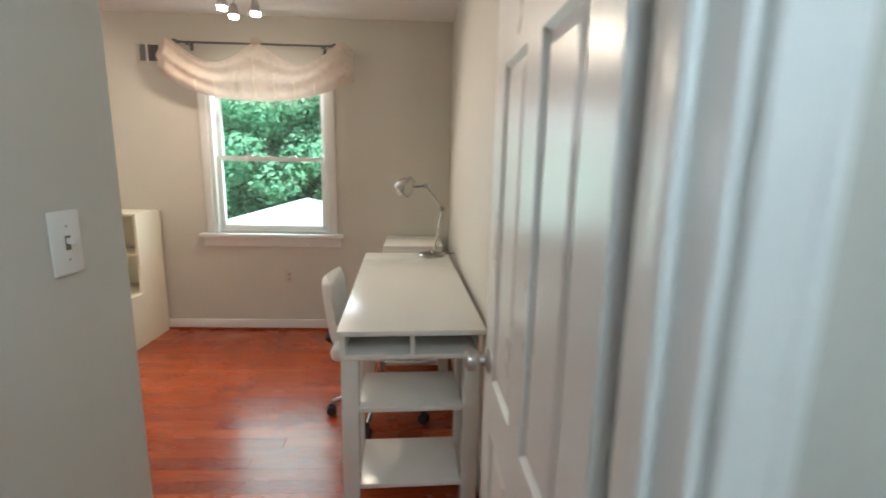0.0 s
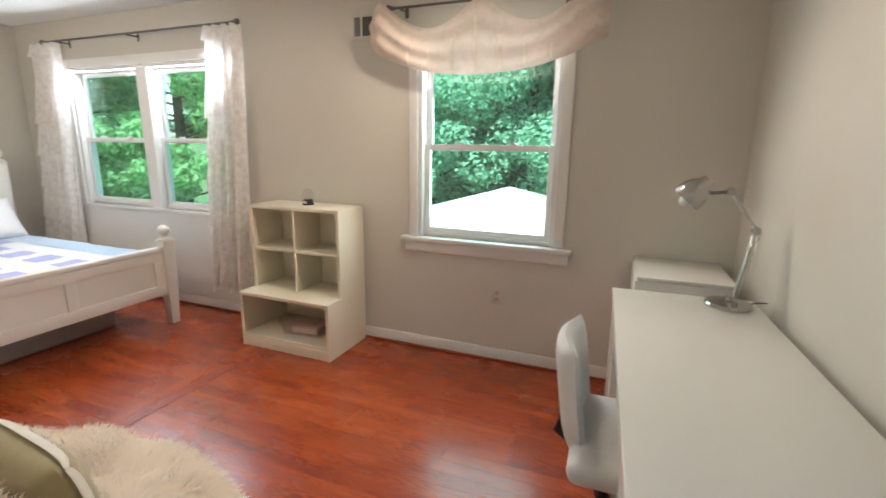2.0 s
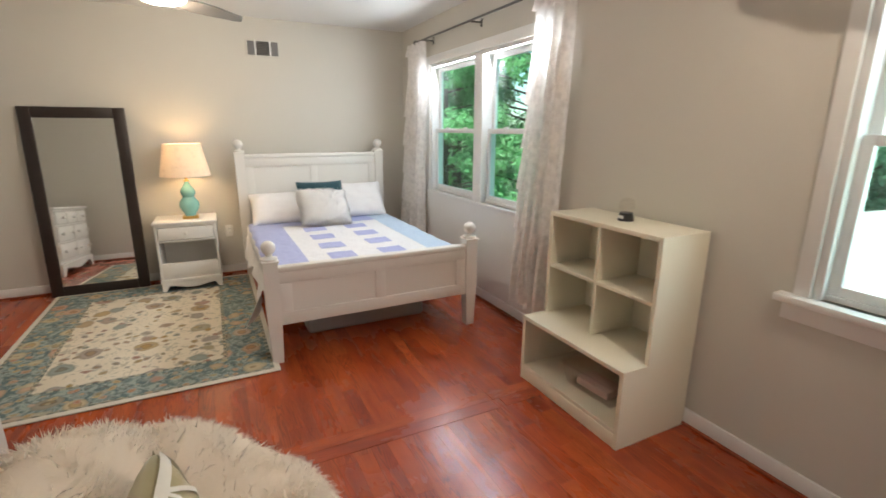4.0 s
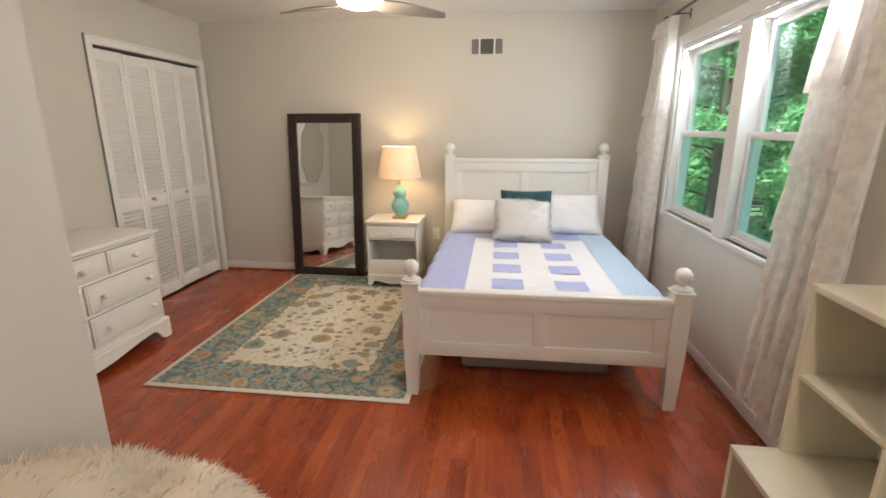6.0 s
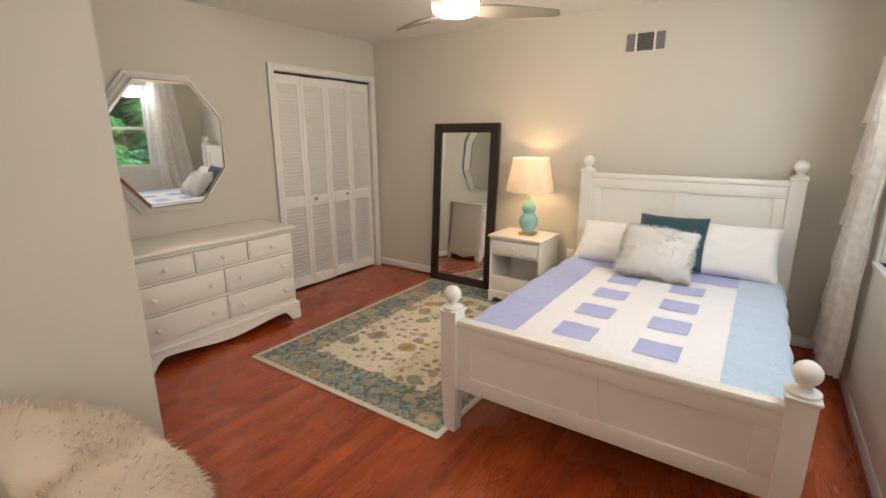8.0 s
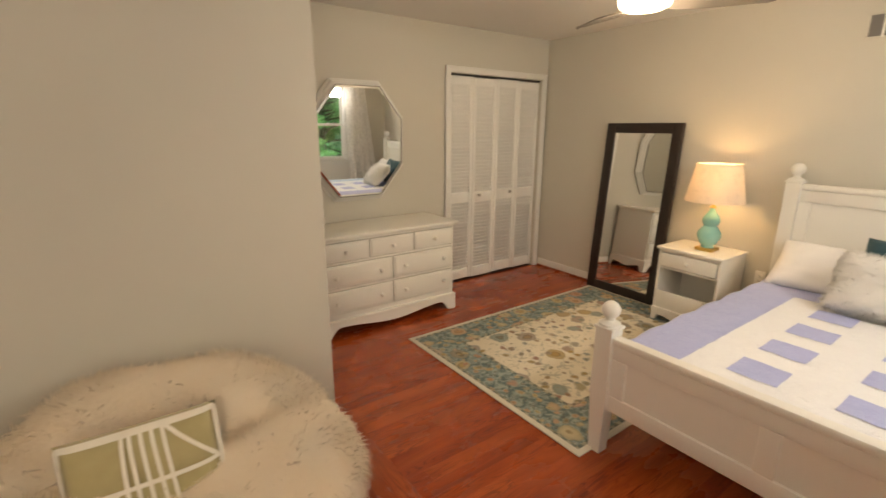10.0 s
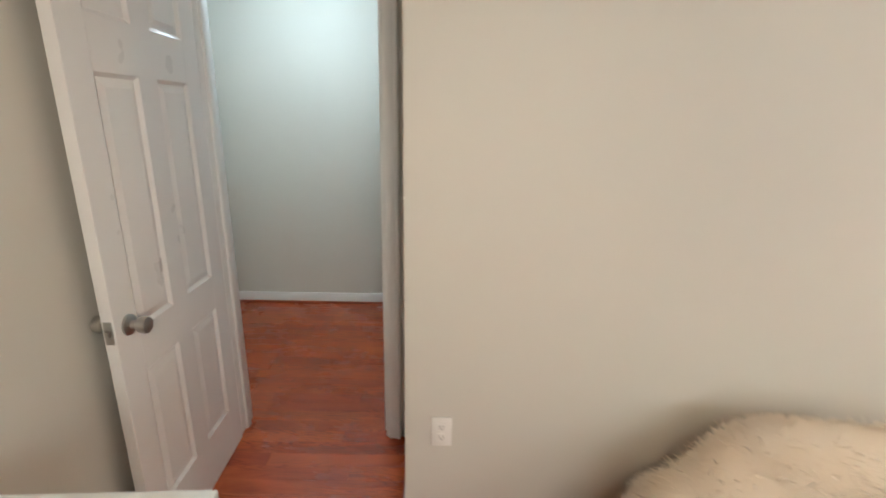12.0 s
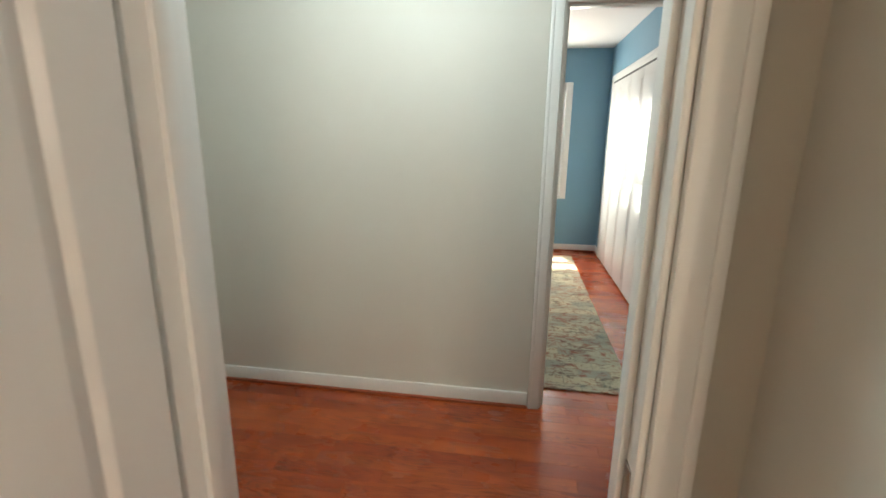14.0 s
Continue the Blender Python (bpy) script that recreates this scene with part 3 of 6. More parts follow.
# ---- doors ----
def six_panel_door(name, m, w, h, label):
    """A leaf along local x from the hinge at 0 to w, faces at y 0 and -0.035."""
    d = thing(name, m, label, "door", "", "structure")
    t = 0.035
    st = 0.105
    mid = w / 2
    rows = ((0.22, 0.72), (0.86, 1.61), (1.755, 1.915))
    zs = [0, *[z for r in rows for z in r], h]
    bm = bmesh.new()
    for a, b in ((0, st), (w - st, w)):
        box(bm, (a, -t, 0), (b, 0, h), 0.002)
    for i in range(0, len(zs), 2):
        box(bm, (st, -t, zs[i]), (w - st, 0, zs[i + 1]))
    for r in rows:
        box(bm, (mid - 0.05, -t, r[0]), (mid + 0.05, 0, r[1]))
    part("leaf", bm, DOORP, d)
    for r in rows:
        for a, b in ((st, mid - 0.05), (mid + 0.05, w - st)):
            bm = bmesh.new()
            for y, s in ((0, 1), (-t, -1)):
                # raised field with sloping sides on each face
                o = 0.012
                ring = [[(a, r[0]), (b, r[0]), (b, r[1]), (a, r[1])], [(a + o, r[0] + o), (b - o, r[0] + o), (b - o, r[1] - o), (a + o, r[1] - o)],
                        [(a + 3.2 * o, r[0] + 3.2 * o), (b - 3.2 * o, r[0] + 3.2 * o), (b - 3.2 * o, r[1] - 3.2 * o), (a + 3.2 * o, r[1] - 3.2 * o)]]
                deep = (0.0, 0.010, 0.003)
                vs = [[bm.verts.new((x, y - s * dd, z)) for x, z in rg] for rg, dd in zip(ring, deep)]
                for p, q in zip(vs, vs[1:]):
                    for i in range(4):
                        bm.faces.new((p[i], p[(i + 1) % 4], q[(i + 1) % 4], q[i]))
                bm.faces.new(vs[-1])
            part("panel", bm, DOORP, d)
    for s, y in ((1, 0), (-1, -t)):
        bm = bmesh.new()
        rot = Matrix.Translation((w - 0.06, y, 0.898)) @ Matrix.Rotation(radians(-90 * s), 4, "X")
        lathe(bm, [(0.0, 0.0), (0.032, 0.0), (0.032, 0.006), (0.014, 0.012), (0.012, 0.026), (0.024, 0.034), (0.027, 0.046), (0.025, 0.058), (0.016, 0.062), (0.0, 0.0622)], 24, rot)
        part("door_knob", bm, NICKEL, d, "brushed nickel door knob", 40)
    bm = bmesh.new()
    box(bm, (w, -0.029, 0.863), (w + 0.0025, -0.006, 0.933), 0.001)
    box(bm, (w, -0.024, 0.889), (w + 0.011, -0.011, 0.907), 0.002)
    part("latch_plate", bm, NICKEL, d, "nickel latch plate on the door edge", 40)
    for z in (0.2, 1.0, 1.8):
        bm = bmesh.new()
        lathe(bm, [(0.006, -0.045), (0.006, 0.045)], 10, Matrix.Translation((-0.004, -0.041, z)))
        part("hinge", bm, NICKEL, d, "nickel hinge")
    return d


# the open bedroom door, hinged on the east jamb
six_panel_door("door_1", pose(0.607, 0.340, 0.008, 0, 0, 91.7), 0.702, 2.018, "open white six-panel door with a nickel knob")


# ---- windows ----
def double_hung(name, lights, opening, face, n, rail, label, stool=True, along_label=""):
    """A double-hung window in a wall along x. face is the room side, n points into the room."""
    x0, x1, z0, z1 = opening
    w = thing(name, pose((x0 + x1) / 2, face, z0), label, "window", "", "structure")
    ox, oy, oz = (x0 + x1) / 2, face, z0
    def bx(nm, mt, a, b, bev=0.002, lab="", parent=None):
        a2 = (a[0] - ox, n * -a[1], a[2] - oz)
        b2 = (b[0] - ox, n * -b[1], b[2] - oz)
        return boxpart(nm, mt, parent or w, a2, b2, bev, lab)
    cw, ear = (0.058, 0.052) if stool else (0.075, 0.035)
    # casing boards proud of the wall (depth is negative towards the room)
    for nm, a, b in (("casing", (x0 - cw, -0.018, z0 - (0 if stool else 0.03)), (x0, 0, z1 + cw)), ("casing", (x1, -0.018, z0 - (0 if stool else 0.03)), (x1 + cw, 0, z1 + cw)), ("casing", (x0, -0.018, z1), (x1, 0, z1 + cw))):
        bx(nm, TRIM, a, b, 0.004)
    if stool:
        bx("window_sill", TRIM, (x0 - cw - ear, -0.055, z0 - 0.03), (x1 + cw + ear, 0.03, z0), 0.006)
        bx("apron", TRIM, (x0 - cw - ear + 0.02, -0.016, z0 - 0.105), (x1 + cw + ear - 0.02, 0, z0 - 0.03), 0.004)
    else:
        bx("window_sill", TRIM, (x0 - 0.01, -0.03, z0 - 0.03), (x1 + 0.01, 0.03, z0), 0.005)
    # jamb liner
    bx("window_frame", VINYL, (x0, 0, z0), (x0 + 0.03, 0.12, z1))
    bx("window_frame", VINYL, (x1 - 0.03, 0, z0), (x1, 0.12, z1))
    bx("window_frame", VINYL, (x0 + 0.03, 0, z1 - 0.03), (x1 - 0.03, 0.12, z1))
    bx("window_frame", VINYL, (x0 + 0.03, 0.03, z0), (x1 - 0.03, 0.12, z0 + 0.022))
    inner0, inner1 = x0 + 0.03, x1 - 0.03
    gap = 0.13
    wide = (inner1 - inner0 - gap * (lights - 1)) / lights
    for i in range(lights):
        a = inner0 + i * (wide + gap)
        b = a + wide
        if i:
            bx("mullion", TRIM, (a - gap, -0.018, z0), (a, 0.12, z1 - 0.03), 0.004)
        for nm, lo, hi, dep in (("upper_sash", rail - 0.02, z1 - 0.03, 0.075), ("lower_sash", z0 + 0.022, rail + 0.018, 0.04)):
            sash = new(nm)
            sash.parent = w
            sash.empty_display_size = 0.1
            s = 0.038
            for c, d in (((a, dep, lo), (a + s, dep + 0.03, hi)), ((b - s, dep, lo), (b, dep + 0.03, hi)), ((a + s, dep, lo), (b - s, dep + 0.03, lo + s)), ((a + s, dep, hi - s), (b - s, dep + 0.03, hi))):
                bx("sash_bar", VINYL, c, d, 0.003, "", sash)
            g = bx("pane", PANE, (a + s - 0.004, dep + 0.013, lo + s - 0.004), (b - s + 0.004, dep + 0.017, hi - s + 0.004), 0, "clear window glass", sash)
            g.visible_shadow = False
        for xx in (a + wide * 0.3, a + wide * 0.7):
            bx("sash_lock", VINYL, (xx - 0.02, 0.035, rail + 0.018), (xx + 0.02, 0.06, rail + 0.03), 0.003)
    return w


double_hung("window_1", 1, WIN1, YN, -1, 1.40, "white double-hung window over a lawn and pale roof")
double_hung("window_2", 2, WIN2, YN, -1, 1.42, "white twin double-hung window beside the bed", stool=False)
double_hung("window_3", 1, BWIN, BWY, 1, 1.35, "white double-hung window in the blue room", stool=False)


# ---- bedroom furniture ----
def turned_ball(bm, x, y, z, r=0.043):
    lathe(bm, [(0.0, z - 0.012), (0.05, z - 0.012), (0.05, z), (0.030, z + 0.006), (0.020, z + 0.014), (0.022, z + 0.020),
               *[(r * math.sin(a), z + 0.020 + r - r * math.cos(a)) for a in (0.5, 0.9, 1.3, 1.57, 1.9, 2.3, 2.7, 3.0)], (0.0, z + 0.02 + 2 * r)], 20, Matrix.Translation((x, y, 0)))


def post(bm, x, y, top, w=0.086, taper=0.062):
    """A square post that narrows towards the floor."""
    levels = ((0.0, taper), (0.34, w), (top, w))
    rings = [[bm.verts.new((x + sx * ww / 2, y + sy * ww / 2, z)) for sx, sy in ((-1, -1), (1, -1), (1, 1), (-1, 1))] for z, ww in levels]
    for a, b in zip(rings, rings[1:]):
        for i in range(4):
            bm.faces.new((a[i], a[(i + 1) % 4], b[(i + 1) % 4], b[i]))
    bm.faces.new(list(reversed(rings[0])))
    bm.faces.new(rings[-1])
    box(bm, (x - w / 2 - 0.008, y - w / 2 - 0.008, top), (x + w / 2 + 0.008, y + w / 2 + 0.008, top + 0.014), 0.004)


def bed():
    bx, by = -4.25, 2.525
    d = thing("bed", pose(bx, by, 0), "white painted wooden bed frame with ball-topped posts", "bed")
    xf, xh, y0, y1 = -3.242 - bx, -5.27 - bx, 1.852 - by, 3.232 - by
    for x, top, nm in ((xf, 0.655, "foot_post"), (xh, 1.20, "head_post")):
        for y in (y0, y1):
            bm = bmesh.new()
            post(bm, x, y, top)
            p = part(nm, bm, WHITE, d)
            bm = bmesh.new()
            turned_ball(bm, x, y, top + 0.026)
            part("ball_finial", bm, WHITE, p, "", 50)
    a, b = y0 + 0.04, y1 - 0.04
    def panelled(nm, x, z0, z1, top, rails, t=0.036):
        mid = (a + b) / 2
        f = new(nm)
        f.parent = d
        f.empty_display_size = 0.1
        boxpart("upper_rail", WHITE, f, (x - t / 2, a, rails[1]), (x + t / 2, b, z1), 0.003)
        boxpart("lower_rail", WHITE, f, (x - t / 2, a, z0), (x + t / 2, b, rails[0]), 0.003)
        for p, q in ((a, a + 0.075), (mid - 0.035, mid + 0.035), (b - 0.075, b)):
            boxpart("stile", WHITE, f, (x - t / 2, p, rails[0]), (x + t / 2, q, rails[1]), 0.003)
        for p, q in ((a + 0.075, mid - 0.035), (mid + 0.035, b - 0.075)):
            boxpart("panel", WHITE, f, (x - 0.005, p - 0.004, rails[0] - 0.004), (x + 0.005, q + 0.004, rails[1] + 0.004))
        boxpart("cap_rail", WHITE, f, (x - 0.03, a, z1), (x + 0.03, b, top), 0.012)
    panelled("footboard", xf, 0.245, 0.585, 0.625, (0.325, 0.515))
    panelled("headboard", xh, 0.30, 1.155, 1.195, (0.62, 1.075))
    for y in (y0 + 0.012, y1 - 0.012):
        boxpart("side_rail", WHITE, d, (xh + 0.04, y - 0.012, 0.25), (xf - 0.04, y + 0.012, 0.40), 0.004)
    for i in range(9):
        x = xh + 0.2 + i * 0.21
        boxpart("slat", SHOE, d, (x, y0 + 0.024, 0.30), (x + 0.07, y1 - 0.024, 0.32), 0.002)


bed()


def mattress():
    bm = bmesh.new()
    box(bm, (-5.205, 1.892, 0.322), (-3.297, 3.192, 0.545), 0.05, 4)
    tagged(new("mattress", finish(bm, "mattress", MATTRESS, 50)), "pale thick mattress on the white bed frame", "mattress")


mattress()


def quilt():
    """Quilt over the mattress with hanging sides; bands and patches are sewn on."""
    d = thing("quilt", pose(-4.265, 2.545, 0.55), "white quilt with lavender patches and blue side bands on the bed", "quilt")
    x0, x1 = -0.75, 0.965
    def surf(y, x):
        """height over the mattress top and sideways drape by arc length y from the middle"""
        half = 0.655
        s = abs(y)
        n = 0.006 * noise.noise(Vector((x * 4, y * 4, 1.0))) + 0.004 * noise.noise(Vector((x * 17, y * 17, 3.0)))
        if s <= half:
            return math.copysign(s, y), 0.012 + n
        q = min((s - half) / 0.07, 1.0) * math.pi / 2
        yy = half + 0.045 * math.sin(q) + 0.006 * math.sin(x * 21)
        zz = 0.012 - 0.045 * (1 - math.cos(q)) - max(0, s - half - 0.07)
        return math.copysign(yy, y), zz + n
    def strip(name, mt, ya, yb, xa, xb, lift, nu, nv, label=""):
        bm = bmesh.new()
        def fn(u, v):
            x = xa + (xb - xa) * u
            yy, zz = surf(ya + (yb - ya) * v, x)
            return (x, yy, zz + lift)
        g = sheet(bm, fn, nu, nv)
        def fn2(u, v):
            p = fn(u, v)
            return (p[0], p[1] * 0.998, p[2] - 0.008)
        part(name, bm, mt, d, label, 80)
    strip("cover", QUILTW, -0.80, 0.80, x0, x1, 0.0, 70, 60)
    strip("side_band", LAVENDER, -0.70, -0.42, x0, x1, 0.004, 50, 14, "lavender band along the quilt")
    strip("side_band", AQUA, 0.45, 0.75, x0, x1, 0.004, 50, 18, "pale aqua band along the quilt")
    strip("head_band", LAVENDER, -0.42, 0.45, x0, -0.46, 0.004, 14, 40, "lavender band across the head of the quilt")
    for ya, yb in ((-0.265, -0.08), (0.105, 0.29)):
        for i in range(4):
            xa = 0.685 - i * 0.320
            strip("patch", LAVENDER, ya, yb, xa - 0.06, xa + 0.115, 0.004, 10, 10)
    # border sheet hanging on the open side near the foot
    bm = bmesh.new()
    def fold(u, v):
        x = -0.55 + 1.48 * u
        hang = 0.16 + 0.06 * math.sin(u * 9) + 0.13 * max(0, u - 0.8) * 5 * (1 if u > 0.8 else 0)
        flare = max(0.0, u - 0.84) / 0.16 * v
        return (x - 0.03 * flare, -0.715 - 0.03 * v - 0.014 * math.sin(u * 34) * v - 0.11 * flare, -0.045 - hang * v)
    sheet(bm, fold, 80, 10)
    part("hanging_sheet", bm, SHEET, d, "white sheet edge hanging over the side", 80)


quilt()


def cushion_mesh(bm, w, h, t, n=22, pinch=0.12, seed=1):
    """A pillow in the xz plane with corners drawn out."""
    for side in (1, -1):
        def fn(u, v):
            a, b = 2 * u - 1, 2 * v - 1
            bulge = max(0.0, (1 - a ** 4) * (1 - b ** 4)) ** 0.55
            x = a * w / 2 * (1 - pinch * (1 - b * b) * abs(a) * 0.4)
            z = b * h / 2 * (1 - pinch * (1 - a * a) * abs(b) * 0.5)
            y = side * t / 2 * bulge + 0.010 * bulge * noise.noise(Vector((a * 3 + seed, b * 3, side)))
            y += 0.006 * bulge * noise.noise(Vector((a * 8, b * 8 + seed, side * 2)))
            return (x, y, z + h / 2)
        sheet(bm, fn, n, n)
    bmesh.ops.remove_doubles(bm, verts=bm.verts, dist=0.0005)


def pillow(name, m, w, h, t, mt, label, seed=1):
    bm = bmesh.new()
    cushion_mesh(bm, w, h, t, seed=seed)
    ob = new(name, finish(bm, name, mt, 70))
    ob.matrix_world = m
    return tagged(ob, label, "pillow")


# pillows lean against the headboard (local y is the thickness, local x the width)
pillow("bed_pillow", pose(-4.90, 2.17, 0.565, 0, 0, 90) @ pose(0, 0, 0, -48, 0, 0), 0.56, 0.38, 0.13, SHEET, "white bed pillow leaning on the headboard", 2)
pillow("bed_pillow", pose(-4.93, 2.93, 0.565, 0, 0, 90) @ pose(0, 0, 0, -36, 0, 0), 0.54, 0.40, 0.13, SHEET, "white square bed pillow leaning on the headboard", 7)
pillow("throw_pillow", pose(-4.88, 2.55, 0.588, 0, 0, 90) @ pose(0, 0, 0, -32, 0, 0), 0.45, 0.40, 0.10, TEAL, "dark teal velvet throw pillow", 5)


def tufts(name, base, count, length, width, mt, parent, seed, label, droop=0.4, inset=0.0, convex=False):
    """Many thin curved blades standing on the faces of a mesh, joined into one."""
    rng = np.random.default_rng(seed)
    me = base
    polys = [p for p in me.polygons]
    areas = np.array([p.area for p in polys])
    pick = rng.choice(len(polys), count, p=areas / areas.sum())
    verts = np.empty((count * 5, 3), np.float32)
    vco = np.empty(len(me.vertices) * 3, np.float32)
    me.vertices.foreach_get("co", vco)
    vco = vco.reshape(-1, 3)
    vno = np.empty(len(me.vertices) * 3, np.float32)
    me.vertices.foreach_get("normal", vno)
    vno = vno.reshape(-1, 3)
    idx = [list(p.vertices)[:4] if len(p.vertices) >= 4 else [*p.vertices, p.vertices[0]] for p in polys]
    idx = np.array(idx)
    q = idx[pick]
    u, v = rng.random((2, count, 1))
    pos = (vco[q[:, 0]] * (1 - u) + vco[q[:, 1]] * u) * (1 - v) + (vco[q[:, 3]] * (1 - u) + vco[q[:, 2]] * u) * v
    nor = (vno[q[:, 0]] * (1 - u) + vno[q[:, 1]] * u) * (1 - v) + (vno[q[:, 3]] * (1 - u) + vno[q[:, 2]] * u) * v
    nor /= np.linalg.norm(nor, axis=1, keepdims=True) + 1e-6
    if convex:
        nor = nor * np.where((nor * (pos - pos.mean(axis=0))).sum(axis=1, keepdims=True) < 0, -1.0, 1.0)
    # hair lies in clumps: its lean follows a smooth field
    lean = np.array([tuple(noise.noise_vector(Vector(p) * 7.0)) for p in pos.tolist()])
    lean = lean * 1.1 + rng.normal(0, 0.28, (count, 3))
    lean[:, 2] -= droop
    ways = nor * 0.40 + lean * 0.60
    ways /= np.linalg.norm(ways, axis=1, keepdims=True)
    side = np.cross(ways, nor + 0.3 * rng.normal(size=(count, 3)))
    side /= np.linalg.norm(side, axis=1, keepdims=True) + 1e-6
    ln = length * rng.uniform(0.55, 1.25, (count, 1))
    wd = width * rng.uniform(0.6, 1.3, (count, 1))
    bend = np.zeros((count, 3))
    bend[:, 2] = -0.35 * droop
    bend += lean * 0.15
    verts[0::5] = pos - side * wd - nor * inset
    verts[1::5] = pos + side * wd - nor * inset
    midp = pos + ways * ln * 0.55
    verts[2::5] = midp + side * wd * 0.75
    verts[3::5] = midp - side * wd * 0.75
    verts[4::5] = pos + (ways + bend) * ln
    b = np.arange(count)[:, None] * 5
    quads = np.concatenate([b, b + 1, b + 2, b + 3], 1)
    tris = np.concatenate([b + 3, b + 2, b + 4], 1)
    out = bpy.data.meshes.new(name)
    out.from_pydata(verts.tolist(), [], quads.tolist() + tris.tolist())
    out.materials.append(mt)
    # the strands shade like the soft pile they form
    face = np.cross(side, ways)
    face /= np.linalg.norm(face, axis=1, keepdims=True) + 1e-6
    face *= np.where((face * nor).sum(axis=1, keepdims=True) < 0, -1.0, 1.0)
    soft = nor + face * 0.2
    soft /= np.linalg.norm(soft, axis=1, keepdims=True) + 1e-6
    out.polygons.foreach_set("use_smooth", [True] * len(out.polygons))
    out.normals_split_custom_set_from_vertices(np.repeat(soft, 5, axis=0).tolist())
    ob = new(name, out)
    ob.parent = parent
    return tagged(ob, label, "", "", "stuff")


def fluffy_pillow():
    d = thing("fluffy_pillow", pose(-4.60, 2.51, 0.585, 0, 0, 93) @ pose(0, 0, 0, -42, 3, 0), "shaggy white faux fur throw pillow on the bed", "pillow")
    bm = bmesh.new()
    cushion_mesh(bm, 0.46, 0.38, 0.15, seed=11)
    p = part("cushion", bm, FURW, d, "", 70)
    tufts("fur", p.data, 10000, 0.027, 0.0021, FURW, d, 4, "long shaggy white fur", 0.3, 0.0, True)


fluffy_pillow()


def bean_bag():
    """A large fur bean bag with a tall back against the wall and a sunken seat."""
    cx, cy = -1.465, 1.40
    d = thing("bean_bag_chair", pose(cx, cy, 0), "big shaggy cream faux fur bean bag chair", "bean bag")
    bm = bmesh.new()
    nu, nv = 64, 30
    rows = []
    for j in range(nv + 1):
        v = j / nv
        row = []
        for i in range(nu):
            a = 2 * math.pi * i / nu
            phi = (v - 0.5) * math.pi
            r = math.cos(phi) ** 0.62
            x = 0.68 * r * math.cos(a)
            y = 0.475 * r * math.sin(a)
            z = math.sin(phi)
            z = (0.27 + 0.27 * z) if z > 0 else (0.27 + 0.27 * z)
            # back rises towards the wall, seat sinks in the middle front
            back = max(0.0, min(1.0, (-y - 0.0) / 0.33))
            back = back * back * (3 - 2 * back)
            up = max(0.0, (z - 0.12) / 0.42)
            z += 0.20 * back * up * (1 - 0.35 * (x / 0.70) ** 2)
            seat = math.exp(-((x / 0.34) ** 2 + ((y - 0.06) / 0.22) ** 2))
            z -= 0.10 * seat * max(0.0, up) ** 1.5
            # crease between back and seat, and a dent in the back
            z -= 0.03 * math.exp(-((y + 0.02 + 0.25 * x * x) / 0.045) ** 2) * max(0, up)
            z -= 0.014 * math.exp(-((x + 0.05 + 0.6 * (y + 0.30)) / 0.05) ** 2) * back * max(0, up)
            low = max(0.0, min(1.0, (y + 0.05) / 0.40))
            z *= 1 - 0.30 * low * low * (3 - 2 * low)
            n = 0.022 * noise.noise(Vector((x * 5, y * 5, z * 5)))
            row.append(bm.verts.new((x * (1 + n), y * (1 + n) if y > 0 else max(y * (1 + n), -0.505), max(z + n * (1 if z > 0.05 else 0), 0.004))))
        rows.append(row)
    for a, b in zip(rows, rows[1:]):
        for i in range(nu):
            j = (i + 1) % nu
            bm.faces.new((a[i], a[j], b[j], b[i]))
    bmesh.ops.remove_doubles(bm, verts=bm.verts, dist=0.001)
    p = part("bag", bm, FURC, d, "", 80)
    tufts("fur", p.data, 76000, 0.046, 0.0020, FURC, d, 9, "long shaggy cream fur", 0.45)


bean_bag()


